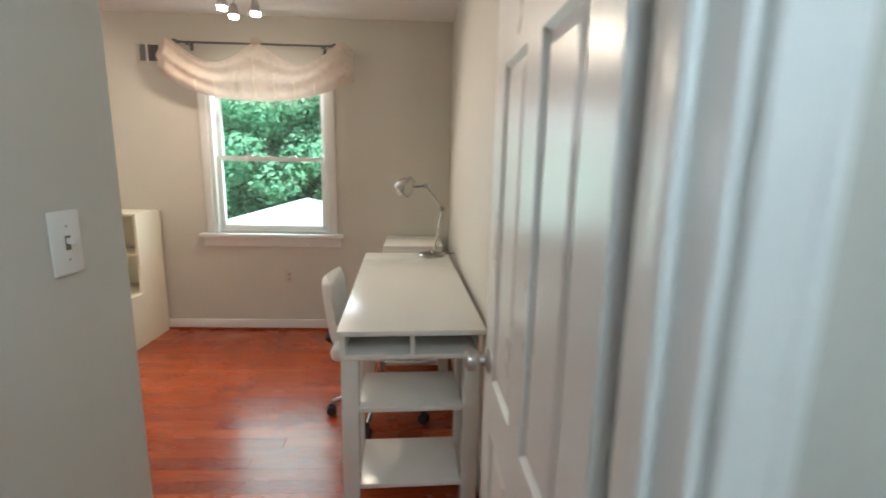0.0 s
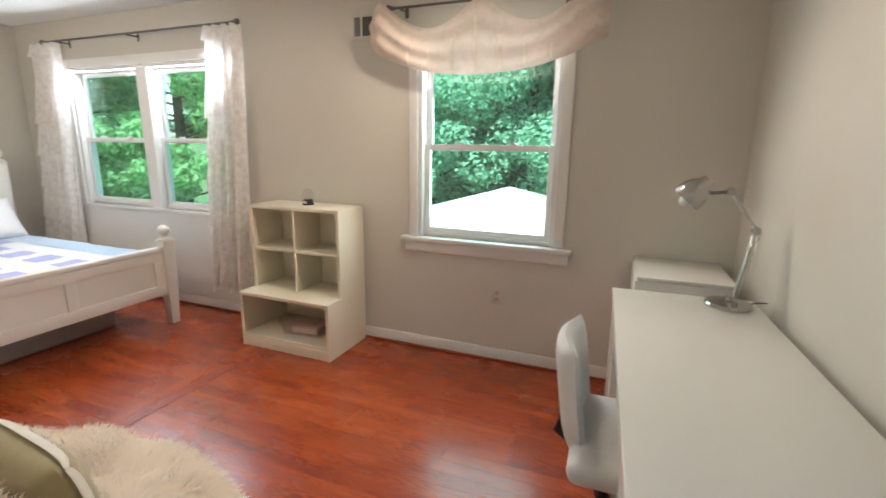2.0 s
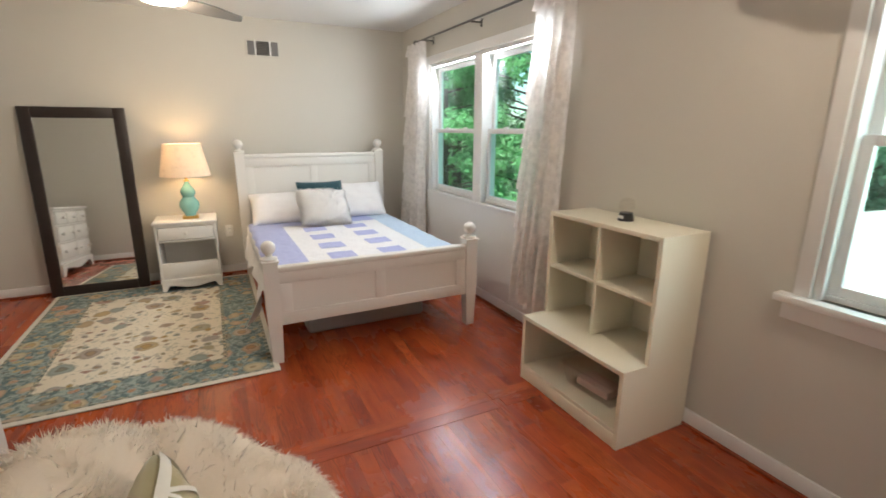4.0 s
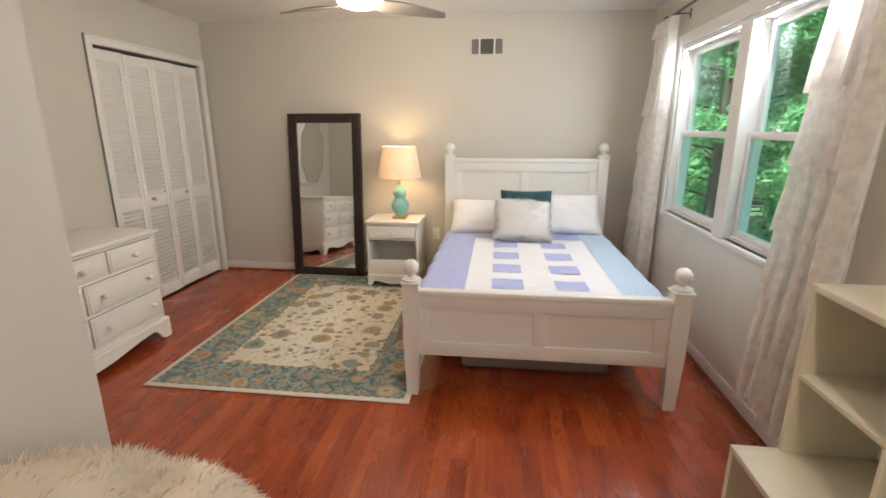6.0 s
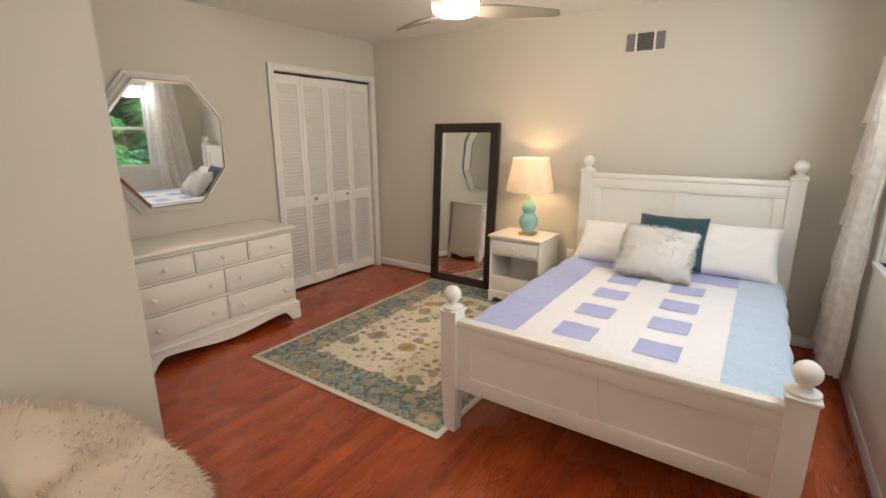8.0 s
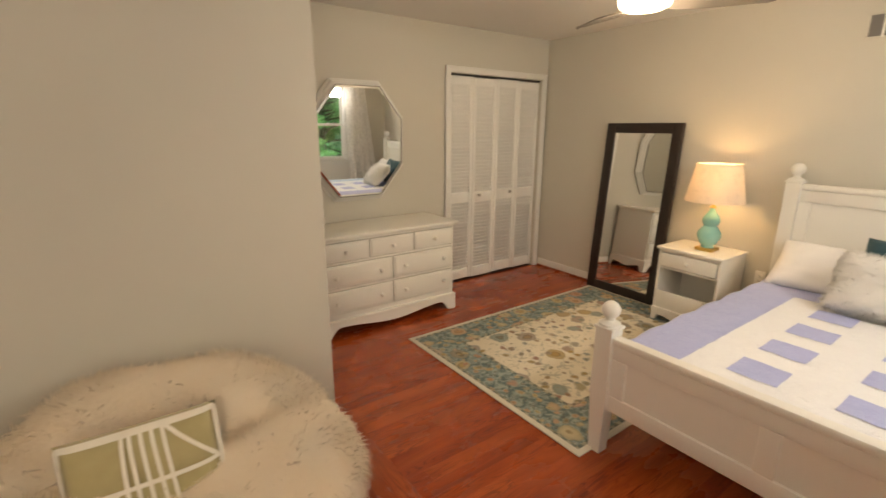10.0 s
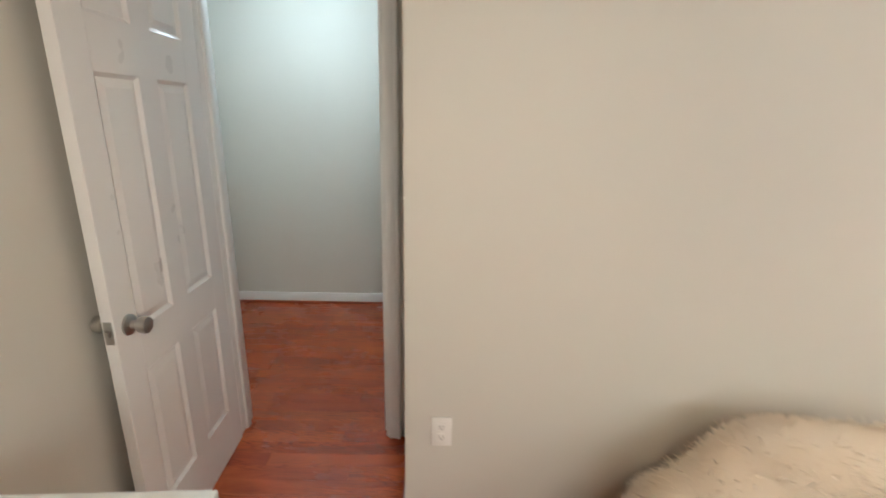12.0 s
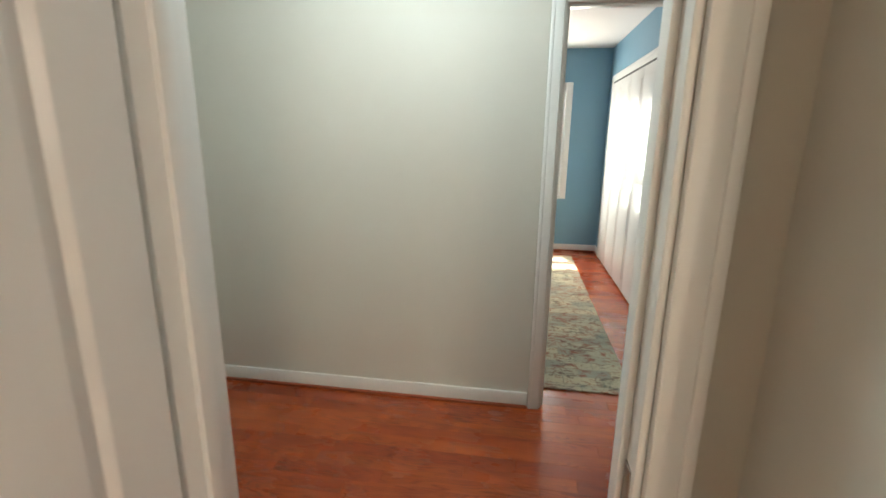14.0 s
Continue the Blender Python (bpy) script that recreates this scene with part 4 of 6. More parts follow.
def patterned_pillow():
    m = pose(-1.42, 1.44, 0.30, 0, 0, -4) @ pose(0, 0, 0, 12, 2, 0)
    d = thing("lumbar_pillow", m, "olive gold lumbar pillow with ivory stripes on the bean bag", "pillow")
    bm = bmesh.new()
    w, h, t = 0.45, 0.33, 0.15
    cushion_mesh(bm, w, h, t, pinch=0.05, seed=21)
    part("cushion", bm, GOLDVELVET, d, "", 70)
    def bulge(x, z):
        a, b = x / (w / 2), (z - h / 2) / (h / 2)
        return t / 2 * max(0.0, (1 - a ** 4) * (1 - b ** 4)) ** 0.55 + 0.004
    def stripe(x0, z0, x1, z1, wd):
        bm = bmesh.new()
        n = 12
        dv = Vector((x1 - x0, z1 - z0)).normalized()
        px, pz = -dv.y * wd / 2, dv.x * wd / 2
        def fn(u, v):
            x = x0 + (x1 - x0) * u + px * (2 * v - 1)
            z = z0 + (z1 - z0) * u + pz * (2 * v - 1)
            return (x, bulge(x, z) + 0.003, z)
        sheet(bm, fn, n, 3)
        part("stripe", bm, APPLIQUE, d, "ivory applique stripe", 80)
    hw = w / 2
    for s in ((-hw * 0.97, 0.012, hw * 0.97, 0.012, 0.016), (-hw * 0.97, h - 0.012, hw * 0.97, h - 0.012, 0.016), (-hw + 0.01, 0.01, -hw + 0.01, h - 0.01, 0.016),
              (hw - 0.01, 0.01, hw - 0.01, h - 0.01, 0.016), (-hw * 0.95, h * 0.47, hw * 0.95, h * 0.47, 0.015),
              (0.06, h * 0.06, 0.05, h * 0.95, 0.012), (0.025, h * 0.06, 0.03, h * 0.95, 0.012), (-0.01, h * 0.06, 0.0, h * 0.95, 0.012), (-0.045, h * 0.06, -0.03, h * 0.95, 0.012), (-0.075, h * 0.06, -0.06, h * 0.95, 0.012),
              (0.20, h * 0.06, 0.08, h * 0.46, 0.013), (-0.07, h * 0.95, -0.20, h * 0.5, 0.013)):
        stripe(*s)


patterned_pillow()


def rug():
    bm = bmesh.new()
    box(bm, (-1.08, -0.79, 0), (1.08, 0.79, 0.009), 0.003)
    ob = new("area_rug", finish(bm, "area_rug", RUG, 40))
    ob.matrix_world = pose(-4.19, 1.063, 0.0025, 0, 0, -0.2)
    tagged(ob, "flat woven floral rug with teal border and cream field", "rug")


rug()


def louver_doors():
    x0, x1 = CLO[0], CLO[1]
    pw = (x1 - x0 - 0.012) / 4
    h = 2.0
    z0 = 0.018
    slat = bmesh.new()
    box(slat, (0, -0.024, -0.003), (pw - 0.075, 0.024, 0.003), 0.001)
    for v in slat.verts:
        v.co = Matrix.Rotation(radians(56), 4, "X") @ v.co
    slat_mesh = finish(slat, "slat", LOUVER)
    for i in range(4):
        d = thing("louvered_door", pose(x0 + 0.006 + i * pw, YS - 0.045, z0 + (0.006 if i % 2 else 0)), "white louvered bifold closet door, closed", "closet door", "bifold closet doors")
        w = pw - 0.004
        bm = bmesh.new()
        st = 0.036
        box(bm, (0, -0.014, 0), (st, 0.014, h), 0.003)
        box(bm, (w - st, -0.014, 0), (w, 0.014, h), 0.003)
        for a, b in ((0, 0.10), (0.80, 0.90), (h - 0.075, h)):
            box(bm, (st, -0.014, a), (w - st, 0.014, b), 0.003)
        part("frame", bm, LOUVER, d, "", 40)
        for a, b in ((0.10, 0.80), (0.90, h - 0.075)):
            n = int((b - a) / 0.0335)
            for k in range(n):
                s = new("slat", slat_mesh)
                s.parent = d
                s.location = (st + 0.0005, 0, a + (k + 0.5) * (b - a) / n)
        if i in (1, 2):
            bm = bmesh.new()
            kx = w - 0.085 if i == 2 else 0.085
            lathe(bm, [(0.0, 0.0), (0.009, 0.0), (0.008, 0.012), (0.016, 0.018), (0.017, 0.026), (0.010, 0.032), (0.0, 0.033)], 16, Matrix.Translation((kx, 0.014, 0.868)) @ Matrix.Rotation(radians(-90), 4, "X"))
            part("knob", bm, NICKEL, d, "small nickel knob", 40)
    solid("closet_track", DARKSLOT, [((x0, YS - 0.07, 2.022), (x1, YS - 0.02, 2.038))], "dark sliding track over the closet doors", "track")


louver_doors()


def knob_on(d, x, y, z, axis, mt, r=0.016, name="knob", label=""):
    bm = bmesh.new()
    rot = {"+y": Matrix.Rotation(radians(-90), 4, "X"), "+x": Matrix.Rotation(radians(90), 4, "Y")}[axis]
    lathe(bm, [(0.0, 0.0), (r * 0.6, 0.0), (r * 0.45, r * 0.7), (r * 0.9, r * 1.0), (r, r * 1.35), (r * 0.85, r * 1.8), (r * 0.4, r * 2.05), (0.0, r * 2.1)], 18, Matrix.Translation((x, y, z)) @ rot)
    part(name, bm, mt, d, label, 50)


def scalloped(bm, a0, a1, fixed, z_top, z_low, t, along="x"):
    """A base board with feet and a wavy lower edge."""
    n = 48
    front, back = [], []
    for i in range(n + 1):
        u = i / n
        s = min(u, 1 - u)
        if s < 0.06:
            z = 0.0
        elif s < 0.13:
            z = z_low * math.sin((s - 0.06) / 0.07 * math.pi / 2)
        else:
            z = z_low - 0.35 * z_low * (1 - math.cos((s - 0.13) / 0.37 * math.pi)) / 2 * 1.4
        p = a0 + (a1 - a0) * u
        for lst, f in ((front, fixed + t / 2), (back, fixed - t / 2)):
            lst.append([bm.verts.new((p, f, zz) if along == "x" else (f, p, zz)) for zz in (z, z_top)])
    for lst in (front, back):
        for p, q in zip(lst, lst[1:]):
            bm.faces.new((p[0], q[0], q[1], p[1]))
    for i in range(n):
        for k in (0, 1):
            bm.faces.new((front[i][k], front[i + 1][k], back[i + 1][k], back[i][k]))
    for e in (0, n):
        bm.faces.new((front[e][0], front[e][1], back[e][1], back[e][0]))


def dresser():
    x0, x1, yb, yf, h = -3.80, -2.55, -0.555, -0.068, 0.79
    cx = (x0 + x1) / 2
    d = thing("dresser", pose(cx, -0.31, 0), "white painted seven-drawer dresser with round knobs", "dresser")
    w = (x1 - x0) / 2
    b, f = yb + 0.31, yf + 0.31
    bm = bmesh.new()
    box(bm, (-w + 0.02, b, 0.115), (w - 0.02, f, h - 0.03), 0.004)
    part("body", bm, WHITE, d, "", 40)
    boxpart("top", WHITE, d, (-w - 0.012, b, h - 0.03), (w + 0.012, f + 0.032, h), 0.010, "", 3)
    boxpart("base_moulding", WHITE, d, (-w, b, 0.115), (w, f + 0.022, 0.145), 0.008)
    bm = bmesh.new()
    scalloped(bm, -w + 0.002, w - 0.002, f + 0.008, 0.118, 0.085, 0.022)
    part("scalloped_base", bm, WHITE, d)
    for x in (-w + 0.012, w - 0.012):
        bm = bmesh.new()
        scalloped(bm, b, f, x, 0.118, 0.07, 0.02, "y")
        part("side_base", bm, WHITE, d)
    fw = 2 * w - 0.08
    rows = [(0.595, 0.735, 3), (0.395, 0.568, 2), (0.19, 0.367, 2)]
    for z0, z1, n in rows:
        step = (fw + 0.02) / n
        for i in range(n):
            a = -w + 0.04 + i * step
            e = a + step - 0.02
            bm = bmesh.new()
            box(bm, (a, f - 0.004, z0), (e, f + 0.012, z1), 0.004)
            box(bm, (a + 0.012, f + 0.010, z0 + 0.012), (e - 0.012, f + 0.017, z1 - 0.012), 0.005)
            # thin dark slab whose rim paints the shade round the drawer front
            boxpart("reveal_shade", GAPTONE, d, (a - 0.004, f - 0.006, z0 - 0.004), (e + 0.004, f + 0.0008, z1 + 0.004))
            dr = part("drawer_front", bm, WHITE, d, "", 40)
            ks = [(a + e) / 2] if n == 3 else [a + 0.10, e - 0.10]
            for kx in ks:
                knob_on(dr, kx, f + 0.017, (z0 + z1) / 2, "+y", WHITE, 0.017)


dresser()


def octagon_mirror():
    d = thing("octagonal_mirror", pose(-3.14, YS + 0.014, 1.437, -1.2, 0, -1.1), "octagonal wall mirror proud of its pale painted backing frame", "mirror")
    W, Hh = 0.435, 0.482
    def ring(s, y):
        cut = 0.42
        w, h = W - s, Hh - s
        return [(-w, y, -h * cut * 1.0), (-w, y, h * cut), (-w * cut * 1.15, y, h), (w * cut * 1.15, y, h), (w, y, h * cut), (w, y, -h * cut), (w * cut * 1.15, y, -h), (-w * cut * 1.15, y, -h)]
    bm = bmesh.new()
    prof = [(0.0, 0.0), (0.0, 0.018), (0.016, 0.026), (0.022, 0.046), (0.038, 0.056), (0.046, 0.078), (0.056, 0.080), (0.056, 0.0)]
    rings = [[bm.verts.new(p) for p in ring(s, y)] for s, y in prof]
    for a, b in zip(rings, rings[1:] + rings[:1]):
        for i in range(8):
            bm.faces.new((a[i], a[(i + 1) % 8], b[(i + 1) % 8], b[i]))
    part("frame", bm, TRIM, d)
    bm = bmesh.new()
    lips = [[bm.verts.new(p) for p in ring(s, y)] for s, y in ((0.046, 0.0785), (0.046, 0.085), (0.050, 0.085), (0.050, 0.0785))]
    for a, b in zip(lips, lips[1:] + lips[:1]):
        for i in range(8):
            bm.faces.new((a[i], a[(i + 1) % 8], b[(i + 1) % 8], b[i]))
    part("edge", bm, RODM, d, "thin dark metal edge")
    bm = bmesh.new()
    o = [bm.verts.new(p) for p in ring(0.050, 0.082)]
    i2 = [bm.verts.new(p) for p in ring(0.066, 0.085)]
    for i in range(8):
        bm.faces.new((o[i], o[(i + 1) % 8], i2[(i + 1) % 8], i2[i]))
    bm.faces.new(i2)
    part("glass", bm, MIRROR, d, "bevelled mirror glass")


octagon_mirror()


def floor_mirror():
    y0, y1, h = 0.25, 0.98, 1.60
    d = thing("floor_mirror", pose(-5.272, (y0 + y1) / 2, 0.0, 0, 0, -0.8) @ pose(0, 0, 0.004, 0, -3.9, 0), "tall mirror in a dark espresso frame leaning on the wall", "mirror")
    w = (y1 - y0) / 2
    fw = 0.088
    for nm, a, b in (("frame_side", (-0.02, -w, 0), (0.02, -w + fw, h)), ("frame_side", (-0.02, w - fw, 0), (0.02, w, h)), ("frame_end", (-0.02, -w + fw, 0), (0.02, w - fw, fw)), ("frame_end", (-0.02, -w + fw, h - fw), (0.02, w - fw, h))):
        boxpart(nm, ESPRESSO, d, a, b, 0.004)
    boxpart("glass", MIRROR, d, (-0.01, -w + fw - 0.004, fw - 0.004), (0.008, w - fw + 0.004, h - fw + 0.004), 0, "clear mirror glass")


floor_mirror()


def nightstand():
    d = thing("nightstand", pose(-5.195, 1.345, 0, 0, 0, -1), "white painted nightstand with a drawer and open shelf", "nightstand")
    w, dx, h = 0.243, 0.195, 0.637
    boxpart("top", WHITE, d, (-dx, -w - 0.012, h - 0.024), (dx + 0.022, w + 0.012, h), 0.008, "", 3)
    for y in (-w, w - 0.02):
        boxpart("side_panel", WHITE, d, (-dx, y, 0.09), (dx, y + 0.02, h - 0.024), 0.003)
    boxpart("back_panel", WHITE, d, (-dx, -w + 0.02, 0.09), (-dx + 0.012, w - 0.02, h - 0.024))
    boxpart("shelf", WHITE, d, (-dx + 0.012, -w + 0.02, 0.12), (dx - 0.004, w - 0.02, 0.138), 0.002)
    boxpart("shelf", WHITE, d, (-dx + 0.012, -w + 0.02, 0.455), (dx - 0.004, w - 0.02, 0.472), 0.002)
    boxpart("rail", WHITE, d, (dx - 0.018, -w + 0.02, h - 0.045), (dx, w - 0.02, h - 0.024), 0.002)
    dr = boxpart("drawer_front", WHITE, d, (dx - 0.012, -w + 0.026, 0.478), (dx + 0.010, w - 0.026, h - 0.050), 0.004)
    knob_on(dr, dx + 0.010, 0, 0.532, "+x", WHITE, 0.015)
    boxpart("shelf_lip", WHITE, d, (dx - 0.016, -w + 0.02, 0.138), (dx, w - 0.02, 0.265), 0.003)
    boxpart("base_moulding", WHITE, d, (-dx, -w - 0.006, 0.085), (dx + 0.012, w + 0.006, 0.12), 0.006)
    bm = bmesh.new()
    scalloped(bm, -w, w, dx, 0.086, 0.06, 0.02, "y")
    part("scalloped_base", bm, WHITE, d)
    for y in (-w + 0.01, w - 0.01):
        boxpart("side_base", WHITE, d, (-dx, y - 0.01, 0), (dx - 0.011, y + 0.01, 0.086))


nightstand()


def bedside_lamp():
    d = thing("table_lamp", pose(-5.165, 1.39, 0.638) @ Matrix.Scale(1.08, 4), "lit table lamp with aqua gourd base and cream shade", "lamp")
    boxpart("plinth", GOLD, d, (-0.06, -0.06, 0), (0.06, 0.06, 0.022), 0.003, "gilded square base")
    bm = bmesh.new()
    lathe(bm, [(0.0, 0.022), (0.045, 0.022), (0.040, 0.034), (0.060, 0.060), (0.077, 0.100), (0.074, 0.135), (0.052, 0.165), (0.042, 0.178), (0.052, 0.196), (0.058, 0.218), (0.050, 0.245), (0.032, 0.268), (0.020, 0.290), (0.018, 0.308), (0.0, 0.309)], 32)
    part("gourd_body", bm, CERAMIC, d, "glossy aqua ceramic gourd body", 60)
    bm = bmesh.new()
    lathe(bm, [(0.0, 0.308), (0.022, 0.308), (0.022, 0.318), (0.010, 0.325), (0.010, 0.40), (0.0, 0.401)], 16)
    part("socket", bm, GOLD, d, "brass socket", 40)
    for z, r0, r1 in ((0.0, 0, 0),):
        bm = bmesh.new()
        n = 40
        rings = [[bm.verts.new((r * math.cos(2 * math.pi * i / n), r * math.sin(2 * math.pi * i / n), z)) for i in range(n)] for r, z in ((0.190, 0.355), (0.140, 0.615), (0.1375, 0.615), (0.1875, 0.355))]
        for a, b in zip(rings, rings[1:] + rings[:1]):
            for i in range(n):
                bm.faces.new((a[i], a[(i + 1) % n], b[(i + 1) % n], b[i]))
        part("shade", bm, SHADE, d, "cream fabric empire shade", 50)
    bm = bmesh.new()
    lathe(bm, [(0.0, 0.40), (0.012, 0.40), (0.015, 0.42), (0.028, 0.46), (0.030, 0.485), (0.020, 0.515), (0.0, 0.522)], 16)
    g = part("bulb", bm, emitter("warm_bulb", (1.0, 0.7, 0.36), 9.0), d, "glowing warm bulb", 50)
    g.visible_shadow = False


bedside_lamp()


def cube_shelf():
    x0, x1, yb = -2.412, -1.672, YN - 0.018
    w = (x1 - x0) / 2
    d = thing("cubby_shelf", pose((x0 + x1) / 2, yb, 0), "cream white stepped cubby bookcase, mostly empty", "bookcase")
    t = 0.022
    f, g, zs, h = -0.457, -0.305, 0.395, 0.99
    for s in (-1, 1):
        bm = bmesh.new()
        a, b = (s * w, s * (w - t))
        a, b = min(a, b), max(a, b)
        outline = [(0, 0), (f, 0), (f, zs), (g, zs), (g, h), (0, h)]
        va = [bm.verts.new((a, y, z)) for y, z in outline]
        vb = [bm.verts.new((b, y, z)) for y, z in outline]
        bm.faces.new(va)
        bm.faces.new(vb)
        for i in range(6):
            bm.faces.new((va[i], va[(i + 1) % 6], vb[(i + 1) % 6], vb[i]))
        part("side_panel", bm, CREAM, d)
    boxpart("top", CREAM, d, (-w + t, g, h - t), (w - t, 0, h), 0.002)
    boxpart("step_top", CREAM, d, (-w + t, f, zs - t), (w - t, -0.012, zs), 0.002)
    boxpart("floor_board", CREAM, d, (-w + t, f + 0.004, 0.07), (w - t, -0.012, 0.092), 0.002)
    boxpart("plinth", CREAM, d, (-w + t, f + 0.002, 0), (w - t, f + 0.02, 0.07), 0.002)
    boxpart("back_panel", CREAM, d, (-w + t, -0.012, 0.0), (w - t, 0, h - t))
    zm = (zs + h - t) / 2
    boxpart("middle_shelf", CREAM, d, (-w + t, g + 0.004, zm - 0.009), (w - t, -0.012, zm + 0.009), 0.002)
    for a, b in ((zs, zm - 0.009), (zm + 0.009, h - t)):
        boxpart("divider", CREAM, d, (-0.009, g + 0.004, a), (0.009, -0.012, b), 0.002)


cube_shelf()


def plastic_tub():
    d = thing("storage_tub", pose(-1.98, 3.33, 0.0925, 0, 0, 4), "clear plastic storage tub in the cubby shelf", "storage box")
    bm = bmesh.new()
    for lo, hi, z0, z1 in (((0.15, 0.10), (0.175, 0.12), 0.0, 0.12),):
        n = 4
        sx = ((-1, -1), (1, -1), (1, 1), (-1, 1))
        o0 = [bm.verts.new((x * lo[0], y * lo[1], z0)) for x, y in sx]
        o1 = [bm.verts.new((x * hi[0], y * hi[1], z1)) for x, y in sx]
        i1 = [bm.verts.new((x * (hi[0] - 0.004), y * (hi[1] - 0.004), z1)) for x, y in sx]
        i0 = [bm.verts.new((x * (lo[0] - 0.004), y * (lo[1] - 0.004), 0.004)) for x, y in sx]
        for a, b in ((o0, o1), (o1, i1), (i1, i0)):
            for i in range(4):
                bm.faces.new((a[i], a[(i + 1) % 4], b[(i + 1) % 4], b[i]))
        bm.faces.new(o0)
        bm.faces.new(i0)
    part("tub", bm, CLEARP, d)
    bm = bmesh.new()
    box(bm, (-0.182, -0.127, 0.12), (0.182, 0.127, 0.13), 0.004)
    part("lid", bm, CLEARP, d)
    boxpart("contents", mat("pink_contents", (0.66, 0.47, 0.42), 0.7), d, (-0.11, -0.07, 0.005), (0.10, 0.06, 0.05), 0.01)


plastic_tub()


def snow_globe():
    d = thing("snow_globe", pose(-2.03, 3.44, 0.9915), "small glass globe on a black base on the shelf", "ornament")
    bm = bmesh.new()
    lathe(bm, [(0.0, 0.0), (0.040, 0.0), (0.038, 0.012), (0.032, 0.040), (0.0, 0.041)], 20)
    part("base", bm, mat("black_lacquer", (0.03, 0.03, 0.03), 0.3), d, "", 40)
    bm = bmesh.new()
    lathe(bm, [(0.022, 0.041), *[(0.040 * math.sin(a), 0.075 - 0.040 * math.cos(a)) for a in (0.7, 1.1, 1.5, 1.9, 2.3, 2.7, 3.05)]], 20)
    part("globe", bm, CLEARP, d, "clear glass globe", 60)
    boxpart("label", PLASTIC, d, (-0.016, -0.0375, 0.012), (0.016, -0.0355, 0.028), 0)


snow_globe()


# ---- curtains ----
def curtain(name, x_top, x_bot, y, z0, z1, folds, label, seed, tie=0.0):
    """A gathered panel with ruffled tiers. x_top and x_bot: (left, right) at the rod and the hem."""
    d = thing(name, pose(0, y, 0), label, "curtain")
    bm = bmesh.new()
    rng = random.Random(seed)
    ph = rng.random() * 6
    def at(u, v, out=0.0):
        # v 0 at the rod, 1 at the hem
        s = v * v * (3 - 2 * v)
        l = x_top[0] + (x_bot[0] - x_top[0]) * s
        r = x_top[1] + (x_bot[1] - x_top[1]) * s
        x = l + (r - l) * (u + 0.015 * math.sin(u * folds * 6.28 + ph + v * 2))
        amp = 0.026 + 0.016 * v
        yy = amp * math.sin(u * folds * 6.28 + ph + 1.2 * v) + 0.012 * noise.noise(Vector((u * 9, v * 6, seed)))
        return Vector((x, yy - out, z1 + (z0 - z1) * v))
    sheet(bm, lambda u, v: at(u, v), int(folds * 14), 44)
    part("panel", bm, CURTAIN, d, "", 80)
    # ruffled tiers
    for k, v0 in enumerate([0.0, 0.16, 0.30, 0.44, 0.58, 0.71, 0.83, 0.93]):
        bm = bmesh.new()
        def fl(u, v, v0=v0, k=k):
            vv = min(1.02, v0 + v * (0.165 if k else 0.05))
            p = at(u, vv, 0.006)
            wob = math.sin(u * folds * 33 + k * 2.1) * 0.008 * v + math.sin(u * folds * 17 + k) * 0.010 * v
            return (p.x, p.y - 0.012 * v - wob, p.z + 0.006 * math.sin(u * 40 + k) * v)
        sheet(bm, fl, int(folds * 26), 3)
        part("ruffle", bm, CURTAIN, d, "", 80)
    return d


curtain("curtain", (-2.95, -2.62), (-3.06, -2.685), 3.515, 0.26, 2.235, 4, "sheer white ruffled curtain panel, drawn open", 3)
curtain("curtain", (-5.02, -4.66), (-5.24, -4.72), 3.515, 0.16, 2.235, 4, "sheer white ruffled curtain panel beside the bed", 8)


def rod(name, x0, x1, y, z, r, label, supports):
    d = thing(name, pose(0, y, z), label, "curtain rod")
    bm = bmesh.new()
    tube(bm, [(x0, 0, 0), (x1, 0, 0)], r, 12)
    part("pole", bm, RODM, d, "", 50)
    for x, s in ((x0, -1), (x1, 1)):
        bm = bmesh.new()
        rot = Matrix.Translation((x, 0, 0)) @ Matrix.Rotation(radians(90 * s), 4, "Y")
        lathe(bm, [(0.0, -0.004), (0.012, -0.004), (0.012, 0.006), (0.008, 0.010), (0.018, 0.022), (0.022, 0.034), (0.017, 0.048), (0.0, 0.053)], 16, rot)
        part("finial", bm, RODM, d, "", 50)
    for x in supports:
        bm = bmesh.new()
        tube(bm, [(x, YN - y - 0.002, -0.012), (x, 0.02, -0.012), (x, 0.0, -0.010)], 0.006, 8)
        box(bm, (x - 0.012, YN - y - 0.006, -0.045), (x + 0.012, YN - y, 0.02), 0.002)
        box(bm, (x - 0.008, -0.012, -0.02), (x + 0.008, 0.012, -0.006), 0.002)
        part("bracket", bm, RODM, d)


rod("curtain_rod", -4.82, -2.66, 3.515, 2.245, 0.009, "dark pewter curtain rod over the twin window", (-4.62, -3.75, -2.70))
rod("curtain_rod", -1.385, -0.295, 3.525, 2.225, 0.008, "slim dark rod over the single window", (-1.33, -0.35))


